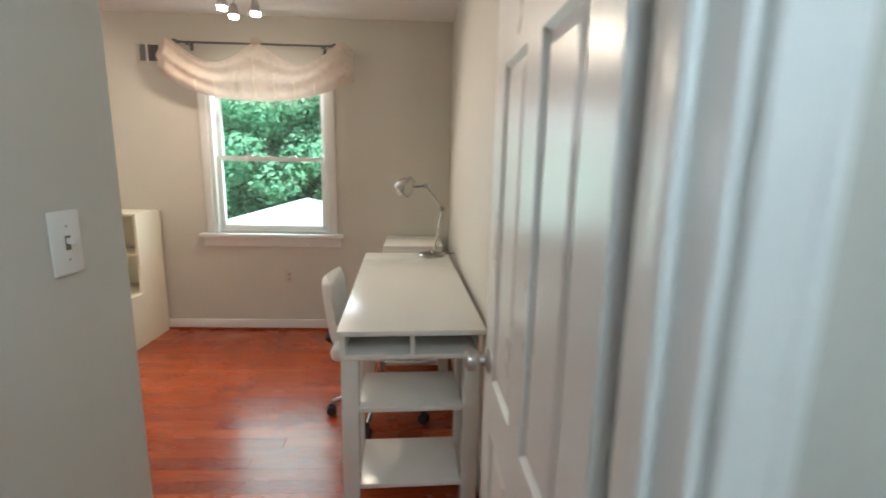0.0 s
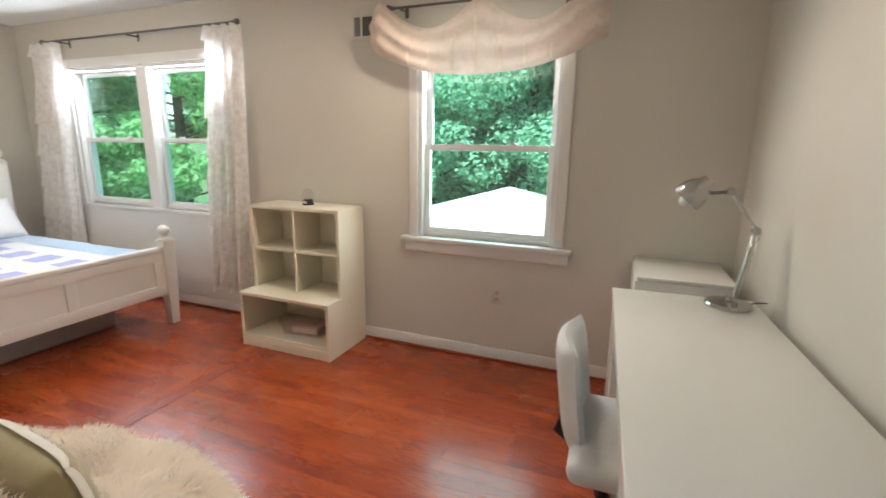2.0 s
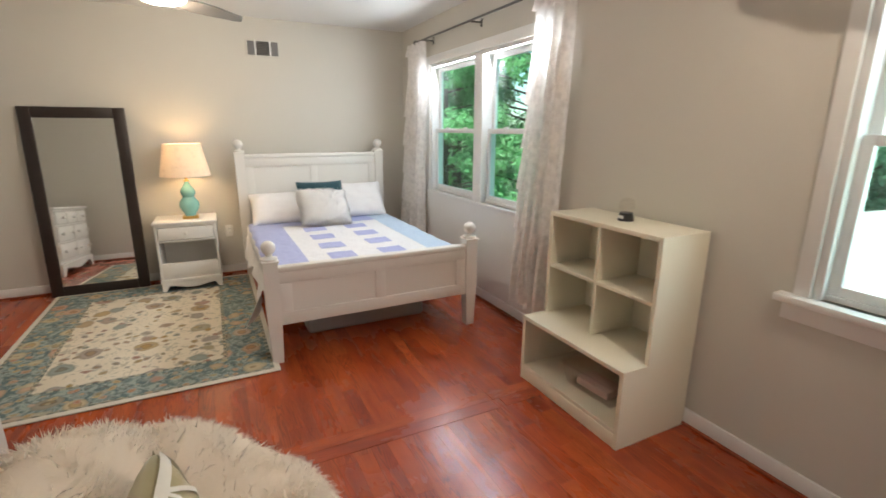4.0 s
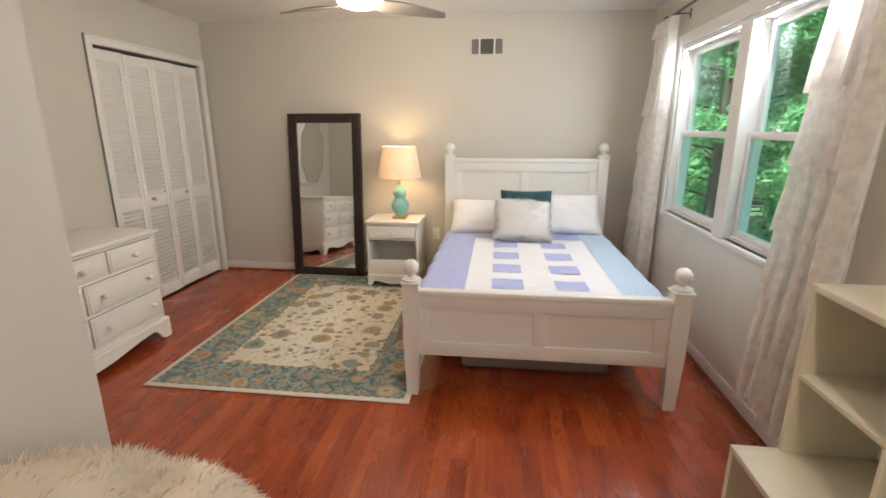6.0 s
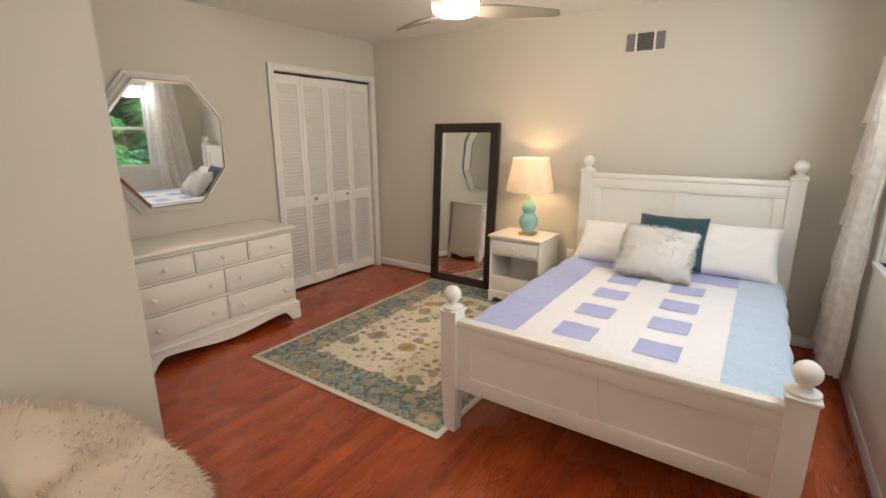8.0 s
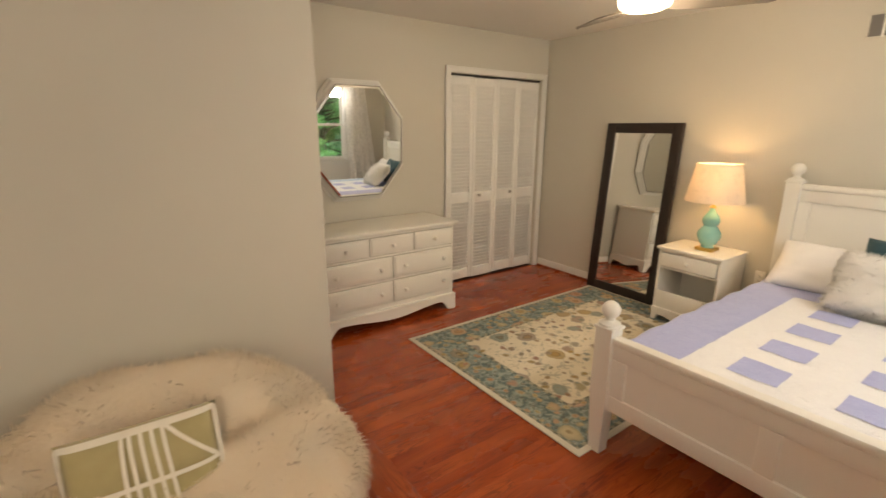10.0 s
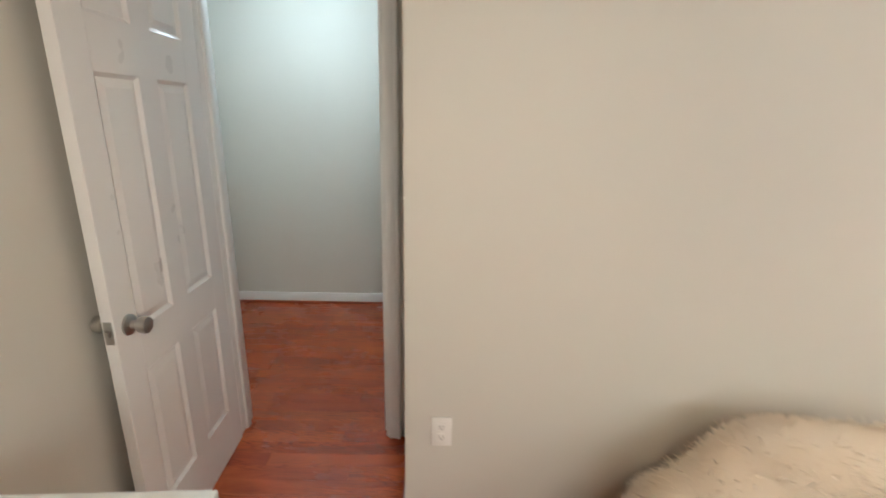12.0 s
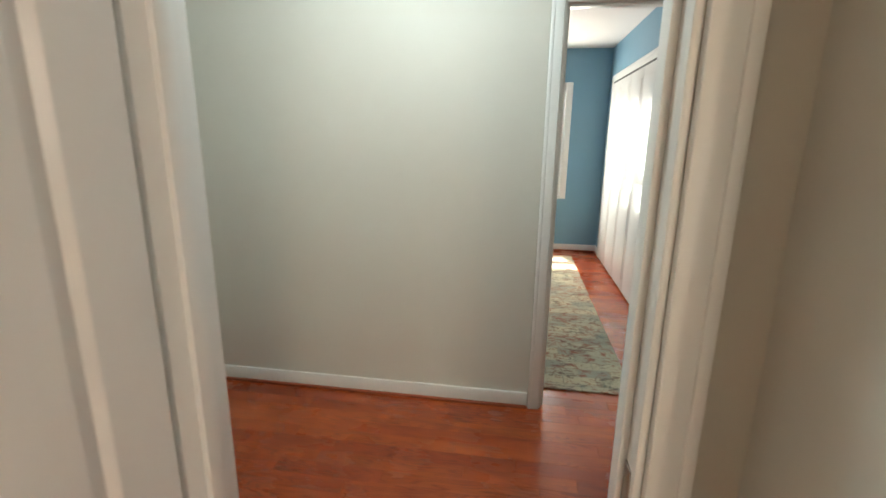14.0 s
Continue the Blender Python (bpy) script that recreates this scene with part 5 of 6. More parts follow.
def valance():
    """Swag valance: two scoops hung on the rod from a middle knot and side horns."""
    d = thing("valance", pose(-0.828, 3.50, -0.022), "beige swagged fabric valance with pale stripes", "valance")
    W = 0.705
    def topz(x):
        a = abs(x) / W
        # knot in the middle, drooping scoops, raised ends
        return 2.262 - 0.15 * math.sin(math.pi * min(1, a / 0.88)) ** 1.1 + 0.012 * min(1, max(0, a - 0.7) / 0.18) - 0.05 * max(0, a - 0.9) / 0.1
    def botz(x):
        a = abs(x) / W
        return 1.84 + 0.17 * a ** 2.4
    def fn(u, v):
        x = -W + 2 * W * u
        t, b = topz(x), botz(x)
        z = t + (b - t) * v
        a = abs(x) / W
        folds = 0.012 * math.sin(v * 16 + a * 5) * (1 - 0.5 * v)
        belly = -0.055 * math.sin(math.pi * v) ** 0.7 - 0.012
        edge = 0.05 * max(0, a - 0.9) / 0.1
        return (x, belly + folds + edge + 0.012 * math.sin(u * 60) * v * 0.5, z)
    bm = bmesh.new()
    sheet(bm, fn, 110, 26)
    part("swag", bm, VALANCE, d, "", 80)
    for k in range(-3, 4):
        bm = bmesh.new()
        xc = k * 0.142
        def st(u, v, xc=xc, k=k):
            uu = (xc + (u - 0.5) * 0.014 + W) / (2 * W)
            top = 0.30 + 0.12 * abs(k)
            p = fn(uu, top + (0.95 - top) * v)
            return (p[0], p[1] - 0.004, p[2])
        sheet(bm, st, 2, 14)
        part("stripe", bm, VALSTRIPE, d, "pale sheer stripe", 80)
    bm = bmesh.new()
    lathe(bm, [(0.0, -0.03), (0.022, -0.026), (0.034, -0.008), (0.034, 0.010), (0.020, 0.026), (0.0, 0.03)], 14, Matrix.Translation((0, 0.0, 2.255)))
    part("knot", bm, VALANCE, d, "gathered knot on the rod", 60)


valance()


# ---- desk side ----
def desk():
    x0, x1, y0, y1 = 0.062, 0.619, 1.494, 2.97
    d = thing("desk", pose((x0 + x1) / 2, (y0 + y1) / 2, 0, 0, 0, 3.0), "white desk with slotted apron and open shelf end", "desk")
    w, l = (x1 - x0) / 2, (y1 - y0) / 2
    h = 0.79
    boxpart("top", DESKW, d, (-w, -l, h - 0.022), (w, l, h), 0.003)
    # apron box with two slots open at the end
    boxpart("apron_floor", DESKW, d, (-w + 0.01, -l + 0.012, h - 0.118), (w - 0.01, l - 0.012, h - 0.098), 0.002)
    for x in (-w + 0.01, -0.009, w - 0.028):
        boxpart("apron_divider", DESKW, d, (x, -l + 0.014, h - 0.098), (x + 0.018, l - 0.014, h - 0.022))
    boxpart("apron_back", DESKW, d, (-w + 0.028, -0.02, h - 0.098), (w - 0.028, 0.0, h - 0.022))
    for y in (-l + 0.05, -l + 0.31, l - 0.31, l - 0.05):
        for x in (-w + 0.035, w - 0.035 - 0.02):
            boxpart("leg", DESKW, d, (x - 0.025, y - 0.025, 0), (x + 0.04, y + 0.025, h - 0.118), 0.003)
    for s in (-1, 1):
        ya, yb = sorted((s * (l - 0.025), s * (l - 0.33)))
        for z in (0.12, 0.45):
            boxpart("shelf", DESKW, d, (-w + 0.075, ya, z), (w - 0.08, yb, z + 0.02), 0.002)


desk()


def drawer_cabinet():
    d = thing("drawer_cabinet", pose(0.335, 3.355, 0, 0, 0, 1.0), "white low cabinet in the corner behind the desk", "cabinet")
    w, dp, h = 0.205, 0.225, 0.81
    boxpart("body", DESKW, d, (-w, -dp, 0.03), (w, dp, h - 0.02), 0.003)
    boxpart("top", DESKW, d, (-w - 0.006, -dp - 0.006, h - 0.02), (w + 0.006, dp + 0.006, h), 0.003)
    for i in range(3):
        z = 0.06 + i * 0.25
        boxpart("drawer_front", DESKW, d, (-w - 0.014, -dp + 0.01, z), (-w, dp - 0.01, z + 0.225), 0.003)
    boxpart("plinth", DESKW, d, (-w + 0.02, -dp + 0.02, 0), (w - 0.02, dp - 0.02, 0.03))


drawer_cabinet()


def desk_lamp():
    d = thing("desk_lamp", pose(0.468, 2.87, 0.7905) @ Matrix.Scale(0.95, 4), "chrome adjustable desk lamp with a small dome shade", "lamp")
    bm = bmesh.new()
    lathe(bm, [(0.0, 0.0), (0.088, 0.0), (0.090, 0.010), (0.084, 0.020), (0.05, 0.026), (0.014, 0.030), (0.012, 0.045), (0.0, 0.046)], 36)
    part("base", bm, CHROME, d, "", 40)
    j0, j1, j2, hd = Vector((0.02, 0.01, 0.045)), Vector((0.07, 0.05, 0.325)), Vector((-0.045, 0.02, 0.485)), Vector((-0.135, 0.0, 0.475))
    bm = bmesh.new()
    tube(bm, [j0, j1], 0.007, 10)
    tube(bm, [j0 + Vector((0.018, 0, 0)), j1 + Vector((0.018, 0, 0))], 0.003, 8)
    part("lower_arm", bm, CHROME, d, "", 50)
    bm = bmesh.new()
    tube(bm, [j1, j2], 0.006, 10)
    tube(bm, [j1 + Vector((0, 0.012, 0.012)), j2 + Vector((0, 0.012, 0.012))], 0.003, 8)
    part("upper_arm", bm, CHROME, d, "", 50)
    for j in (j1, j2):
        bm = bmesh.new()
        lathe(bm, [(0.0, -0.016), (0.017, -0.016), (0.019, 0.0), (0.017, 0.016), (0.0, 0.016)], 16, Matrix.Translation(j) @ Matrix.Rotation(radians(90), 4, "X"))
        part("joint", bm, CHROME, d, "", 50)
    bm = bmesh.new()
    tube(bm, [j2, hd], 0.008, 10)
    part("neck", bm, RODM, d, "", 50)
    bm = bmesh.new()
    prof = [(0.062, -0.035), (0.064, -0.01), (0.060, 0.02), (0.048, 0.045), (0.030, 0.062), (0.024, 0.085), (0.0, 0.086)]
    lathe(bm, [(0.0, 0.03), (0.045, 0.02), (0.058, -0.01), (0.059, -0.035), *prof], 28, Matrix.Translation((-0.19, -0.01, 0.47)) @ Matrix.Rotation(radians(42), 4, "Y"))
    part("shade", bm, CHROME, d, "polished chrome dome shade", 50)
    bm = bmesh.new()
    lathe(bm, [(0.0, -0.062), (0.014, -0.056), (0.021, -0.038), (0.018, -0.015), (0.012, 0.01), (0.0, 0.012)], 16, Matrix.Translation((-0.19, -0.01, 0.47)) @ Matrix.Rotation(radians(42), 4, "Y"))
    part("bulb", bm, PLASTIC, d, "small white bulb", 50)
    bm = bmesh.new()
    tube(bm, [(0.06, 0.02, 0.004), (0.12, 0.08, 0.005), (0.165, 0.10, 0.004)], 0.003, 6)
    part("cord", bm, CABLE, d, "black power cord")


desk_lamp()


def office_chair():
    d = thing("office_chair", pose(0.085, 2.30, 0, 0, 0, 2), "pale grey upholstered swivel chair on a chrome base", "chair")
    # the seat is pushed under the desk, the back is on the room side
    bm = bmesh.new()
    box(bm, (-0.14, -0.24, 0.40), (0.34, 0.24, 0.48), 0.035, 4)
    part("seat", bm, CHAIRF, d, "", 60)
    bm = bmesh.new()
    def fn(side):
        def f(u, v):
            a, b = 2 * u - 1, 2 * v - 1
            edge = max(0.0, (1 - abs(a) ** 5) * (1 - abs(b) ** 6)) ** 0.4
            wide = 0.20 * (1 - 0.10 * b * b)
            return (-0.165 - 0.025 * b + 0.04 * a * a + side * 0.036 * edge, 0.06 + a * wide, 0.60 + b * 0.19)
        return f
    sheet(bm, fn(1), 20, 20)
    sheet(bm, fn(-1), 20, 20)
    bmesh.ops.remove_doubles(bm, verts=bm.verts, dist=0.001)
    part("backrest", bm, CHAIRF, d, "", 70)
    bm = bmesh.new()
    tube(bm, [(0.06, 0, 0.39), (-0.12, 0, 0.39), (-0.19, 0, 0.44), (-0.175, 0, 0.54)], 0.016, 10)
    part("back_bracket", bm, RUBBER, d, "black steel back bracket", 50)
    bm = bmesh.new()
    lathe(bm, [(0.0, 0.10), (0.030, 0.10), (0.030, 0.20), (0.020, 0.20), (0.020, 0.37), (0.06, 0.375), (0.06, 0.40), (0.0, 0.401)], 18, Matrix.Translation((0.10, 0, 0)))
    part("gas_column", bm, CHROME, d, "", 40)
    for i in range(5):
        a = radians(72 * i + 186)
        ca, sa = math.cos(a), math.sin(a)
        bm = bmesh.new()
        pts = [(0.10 + 0.02 * ca, 0.02 * sa, 0.125), (0.10 + 0.12 * ca, 0.12 * sa, 0.115), (0.10 + 0.27 * ca, 0.27 * sa, 0.078)]
        tube(bm, pts, [0.020, 0.017, 0.013], 10)
        leg = part("base_leg", bm, CHROME, d, "", 50)
        bm = bmesh.new()
        cx, cy = 0.10 + 0.275 * ca, 0.275 * sa
        for off in (-0.014, 0.014):
            ax = Matrix.Translation((cx - off * sa, cy + off * ca, 0.028)) @ Matrix.Rotation(a, 4, "Z") @ Matrix.Rotation(radians(90), 4, "X")
            lathe(bm, [(0.0, -0.009), (0.024, -0.009), (0.028, -0.004), (0.028, 0.004), (0.024, 0.009), (0.0, 0.009)], 16, ax)
        box(bm, (cx - 0.012, cy - 0.012, 0.03), (cx + 0.012, cy + 0.012, 0.07), 0.004)
        part("caster", bm, RUBBER, leg, "black twin caster")


office_chair()


# ---- fixtures ----
def wall_plate(name, m, label, kind, plate=PLASTIC):
    """A cover plate in the local xz plane facing local -y."""
    d = thing(name, m, label, "outlet" if kind == "outlet" else "switch")
    boxpart("plate", plate, d, (-0.035, -0.006, -0.0575), (0.035, 0, 0.0575), 0.003)
    if kind == "outlet":
        for z in (-0.02, 0.02):
            p = boxpart("socket", IVORY if plate is WALL else PLASTIC, d, (-0.017, -0.008, z - 0.0145), (0.017, -0.005, z + 0.0145), 0.003)
            for x in (-0.006, 0.006):
                boxpart("slot", DARKSLOT, p, (x - 0.001, -0.0086, z - 0.003), (x + 0.001, -0.0078, z + 0.007))
            bm = bmesh.new()
            lathe(bm, [(0.0, 0), (0.0025, 0), (0.0025, 0.0008), (0.0, 0.0008)], 8, Matrix.Translation((0, -0.0078, z - 0.008)) @ Matrix.Rotation(radians(90), 4, "X"))
            part("slot", bm, DARKSLOT, p)
    else:
        boxpart("toggle_collar", GAPTONE, d, (-0.006, -0.0068, -0.013), (0.006, -0.0055, 0.013))
        bm = bmesh.new()
        box(bm, (-0.0045, -0.02, -0.002), (0.0045, -0.006, 0.009), 0.002)
        part("toggle", bm, PLASTIC, d)
        for z in (-0.03, 0.03):
            bm = bmesh.new()
            lathe(bm, [(0.0, 0), (0.003, 0), (0.0025, 0.001), (0.0, 0.001)], 8, Matrix.Translation((0, -0.006, z)) @ Matrix.Rotation(radians(90), 4, "X"))
            part("screw", bm, NICKEL, d)


wall_plate("wall_outlet", pose(-0.683, YN, 0.455), "ivory double power outlet on the wall under the window", "outlet", WALL)
wall_plate("wall_outlet", pose(-0.352, BY, 0.47, 0, 0, 180), "white double power outlet low on the wall", "outlet")
wall_plate("wall_outlet", pose(XW, 1.70, 0.44, 0, 0, 90), "white double power outlet beside the nightstand", "outlet")
wall_plate("light_switch", pose(BX1, 0.71, 1.25, 0, 0, 90), "white toggle light switch on the entry wall", "switch")


def vent(name, m, w, h, label):
    """A register in the local xz plane facing -y: plain side wings and a slatted middle."""
    d = thing(name, m, label, "vent")
    bm = bmesh.new()
    for a, b in (((-w / 2, -h / 2), (w / 2, -h / 2 + 0.018)), ((-w / 2, h / 2 - 0.018), (w / 2, h / 2)), ((-w / 2, -h / 2 + 0.018), (-w / 2 + 0.018, h / 2 - 0.018)), ((w / 2 - 0.018, -h / 2 + 0.018), (w / 2, h / 2 - 0.018))):
        box(bm, (a[0], -0.008, a[1]), (b[0], 0, b[1]), 0.002)
    part("frame", bm, WALL, d, "wall-coloured register frame", 40)
    boxpart("backing", DARKSLOT, d, (-w / 2 + 0.016, -0.0025, -h / 2 + 0.016), (w / 2 - 0.016, -0.0005, h / 2 - 0.016))
    k = w / 3
    for s in (-1, 1):
        x = s * (w / 2 - 0.018)
        boxpart("side_wing", VENTWING, d, (x, -0.006, -h / 2 + 0.012), (x - s * (k - 0.040), -0.003, h / 2 - 0.012), 0.001, "grey side louvers seen edge-on")
        boxpart("divider", TRIM, d, (x - s * (k - 0.040), -0.0085, -h / 2 + 0.010), (x - s * (k - 0.026), -0.003, h / 2 - 0.010), 0.001)
    n = 8
    for i in range(n):
        z = -h / 2 + 0.022 + (i + 0.5) * (h - 0.044) / n
        boxpart("slat", VENTM, d, (-k / 2 - 0.008, -0.007, z - 0.0035), (k / 2 + 0.008, -0.003, z + 0.0015), 0.0005)


vent("wall_vent", pose(XW, 2.168, 2.172, 0, 0, 90), 0.31, 0.16, "grey slatted air register high on the wall")
vent("wall_vent", pose(-1.60, YN, 2.157), 0.26, 0.15, "grey slatted air register beside the valance")


def ceiling_fan():
    d = thing("ceiling_fan", pose(-3.89, 1.445, H), "grey three-blade ceiling fan with a lit round diffuser", "ceiling fan")
    bm = bmesh.new()
    lathe(bm, [(0.0, 0.0), (0.085, 0.0), (0.085, -0.03), (0.06, -0.05), (0.06, -0.075), (0.13, -0.10), (0.148, -0.13), (0.148, -0.19), (0.142, -0.21), (0.0, -0.21)], 36)
    part("motor_housing", bm, BLADE, d, "dark grey motor housing", 40)
    bm = bmesh.new()
    lathe(bm, [(0.0, -0.21), (0.135, -0.21), (0.138, -0.228), (0.130, -0.258), (0.10, -0.275), (0.0, -0.282)], 36)
    g = part("diffuser", bm, FANGLOW, d, "glowing round light diffuser", 50)
    g.visible_shadow = False
    for i in range(3):
        a = radians(120 * i + 8)
        bm = bmesh.new()
        rows = []
        n = 16
        for k in range(n + 1):
            u = k / n
            r = 0.13 + 0.49 * u
            half = (0.045 + 0.035 * math.sin(math.pi * min(1, u * 1.25) ** 0.8)) * (1 if u < 0.9 else math.sqrt(max(0.02, 1 - ((u - 0.9) / 0.1) ** 2)))
            rows.append([bm.verts.new(Matrix.Rotation(a, 4, "Z") @ Vector((r, s * half + 0.03 * u, -0.25 + zz - s * 0.016 * (1 - 0.5 * u)))) for s in (-1, -0.33, 0.33, 1) for zz in (0.004,)] +
                        [bm.verts.new(Matrix.Rotation(a, 4, "Z") @ Vector((r, s * half + 0.03 * u, -0.25 - 0.004 - s * 0.016 * (1 - 0.5 * u)))) for s in (1, 0.33, -0.33, -1)])
        for p, q in zip(rows, rows[1:]):
            for k in range(8):
                bm.faces.new((p[k], p[(k + 1) % 8], q[(k + 1) % 8], q[k]))
        bm.faces.new(rows[0])
        bm.faces.new(rows[-1])
        part("blade", bm, BLADE, d, "smooth grey fan blade", 50)


ceiling_fan()


def spot_fixture():
    d = thing("ceiling_spot_light", pose(-0.74, 2.96, H), "nickel ceiling fixture with three lit spot bulbs", "ceiling light")
    bm = bmesh.new()
    lathe(bm, [(0.0, 0.0), (0.07, 0.0), (0.07, -0.012), (0.05, -0.03), (0.012, -0.034), (0.010, -0.08), (0.0, -0.081)], 28)
    part("canopy", bm, NICKEL, d, "", 40)
    for dx, dy in ((0.10, 0.02), (-0.06, 0.09), (-0.06, -0.08)):
        bm = bmesh.new()
        tube(bm, [(0, 0, -0.06), (dx * 0.8, dy * 0.8, -0.075), (dx, dy, -0.10)], 0.006, 8)
        arm = part("arm", bm, NICKEL, d, "", 50)
        bm = bmesh.new()
        lathe(bm, [(0.0, -0.09), (0.018, -0.09), (0.024, -0.12), (0.032, -0.155), (0.030, -0.155), (0.0, -0.13)], 18, Matrix.Translation((dx, dy, 0)))
        part("lamp_cup", bm, NICKEL, arm, "", 40)
        bm = bmesh.new()
        lathe(bm, [(0.0, -0.13), (0.022, -0.14), (0.030, -0.157), (0.026, -0.175), (0.0, -0.182)], 18, Matrix.Translation((dx, dy, 0)))
        g = part("bulb", bm, BULB, arm, "glowing bulb", 50)
        g.visible_shadow = False


spot_fixture()


def hall_light():
    d = thing("hall_ceiling_light", pose(0.55, -0.50, H), "round cool-white ceiling light in the hall", "ceiling light")
    bm = bmesh.new()
    lathe(bm, [(0.0, 0.0), (0.10, 0.0), (0.10, -0.012), (0.085, -0.016), (0.0, -0.016)], 32)
    part("ring", bm, PLASTIC, d, "", 40)
    bm = bmesh.new()
    lathe(bm, [(0.0, -0.016), (0.084, -0.016), (0.080, -0.022), (0.0, -0.026)], 32)
    g = part("diffuser", bm, HALLGLOW, d, "glowing diffuser", 50)
    g.visible_shadow = False


hall_light()


def under_bed_bin():
    d = thing("under_bed_bin", pose(-3.95, 2.55, 0), "flat grey-white storage bin under the bed", "storage box")
    boxpart("tub", mat("bin_plastic", (0.36, 0.35, 0.34), 0.4), d, (-0.40, -0.45, 0), (0.40, 0.45, 0.14), 0.03, "", 3)
    boxpart("lid", mat("bin_lid", (0.66, 0.65, 0.63), 0.35), d, (-0.415, -0.465, 0.14), (0.415, 0.465, 0.16), 0.008)


under_bed_bin()


def floor_cable():
    bm = bmesh.new()
    pts = [(-2.335, 0.30, 0.006), (-2.37, 0.34, 0.006), (-2.43, 0.36, 0.006), (-2.45, 0.41, 0.006), (-2.40, 0.44, 0.006), (-2.35, 0.42, 0.006), (-2.34, 0.37, 0.007), (-2.38, 0.31, 0.006), (-2.42, 0.22, 0.006), (-2.41, 0.08, 0.006)]
    tube(bm, pts, 0.004, 6)
    tagged(new("power_cord", finish(bm, "power_cord", CABLE, 60)), "black power cord lying on the floor by the dresser", "cord")


floor_cable()

# ---- blue room ----
def blue_closet():
    y0, y1 = -4.78, -2.95
    n = 4
    w = (y1 - y0) / n
    for i in range(n):
        d = thing("closet_door", pose(BWX + 0.004, y0 + i * w, 0.02), "white flat bifold closet door in the blue room", "closet door", "blue room closet doors")
        boxpart("leaf", TRIM, d, (0.0, 0.004, 0), (0.022, w - 0.004, 1.985), 0.003)
        for a, b in ((0.10, 0.92), (1.02, 1.90)):
            boxpart("panel", TRIM, d, (0.020, 0.06, a), (0.027, w - 0.06, b), 0.005)
    solid("closet_track", DARKSLOT, [((BWX + 0.002, y0, 2.008), (BWX + 0.015, y1, 2.028))], "dark track over the blue room closet", "track")


blue_closet()


def runner_rug():
    bm = bmesh.new()
    box(bm, (-0.38, -1.6, 0), (0.38, 1.6, 0.008), 0.003)
    ob = new("runner_rug", finish(bm, "runner_rug", RUNNER, 40))
    ob.matrix_world = pose(-0.240, -3.165, 0.0025)
    tagged(ob, "patchwork runner rug in grey, cream and rust", "rug")


runner_rug()

# ---- outside ----
solid("ground", GRASS, [((-2500, -2500, -3.3), (2500, 2500, -3.1))], "green lawn around the house", "ground")


def neighbour_shed():
    d = thing("garden_building", pose(-3.6, 15.5, -3.1), "low outbuilding with a pale hipped roof", "building")
    boxpart("wall", SIDING, d, (-4.6, -3.6, 0), (4.6, 3.6, 1.8))
    bm = bmesh.new()
    ev, ap = 1.75, 3.2
    o = 0.35
    c = [bm.verts.new(p) for p in ((-4.6 - o, -3.6 - o, ev), (4.6 + o, -3.6 - o, ev), (4.6 + o, 3.6 + o, ev), (-4.6 - o, 3.6 + o, ev))]
    r0, r1 = bm.verts.new((0.0, -0.4, ap)), bm.verts.new((0.0, 0.4, ap))
    for f in ((c[0], c[1], r0), (c[1], c[2], r1, r0), (c[2], c[3], r1), (c[3], c[0], r0, r1), (c[3], c[2], c[1], c[0])):
        bm.faces.new(f)
    part("roof", bm, ROOFM, d, "pale grey shingled hip roof")
    for a, b in (((-4.95, -4.05, ev - 0.1), (4.95, -3.95, ev + 0.02)),):
        boxpart("gutter", GUTTER, d, a, b, 0.01)


neighbour_shed()


def foliage(name, d, clumps, count, size, mt, seed, label, flat=0.5):
    """Small folded leaves scattered in uneven clumps, joined into one mesh."""
    rng = np.random.default_rng(seed)
    cl = np.array(clumps, float)
    wts = cl[:, 3] ** 2
    pick = rng.choice(len(cl), count, p=wts / wts.sum())
    v = rng.normal(size=(count, 3))
    v /= np.linalg.norm(v, axis=1, keepdims=True)
    rad = cl[pick, 3:4] * rng.uniform(0.55, 1.08, (count, 1))
    pos = cl[pick, :3] + v * rad * np.array([1, 1, 0.8])
    up = v + rng.normal(0, 0.5, (count, 3)) + np.array([0, 0, 0.5])
    up /= np.linalg.norm(up, axis=1, keepdims=True)
    a = np.cross(up, rng.normal(size=(count, 3)))
    a /= np.linalg.norm(a, axis=1, keepdims=True) + 1e-6
    b = np.cross(up, a)
    s = size * rng.uniform(0.6, 1.4, (count, 1))
    verts = np.empty((count * 4, 3))
    verts[0::4] = pos - a * s
    verts[1::4] = pos + b * s * flat + up * s * 0.12
    verts[2::4] = pos + a * s
    verts[3::4] = pos - b * s * flat + up * s * 0.12
    i = np.arange(count)[:, None] * 4
    me = bpy.data.meshes.new(name)
    me.from_pydata(verts.tolist(), [], np.concatenate([np.concatenate([i, i + 1, i + 2], 1), np.concatenate([i, i + 2, i + 3], 1)]).tolist())
    me.materials.append(mt)
    ob = new(name, me)
    ob.parent = d
    if label:
        tagged(ob, label)
    return ob


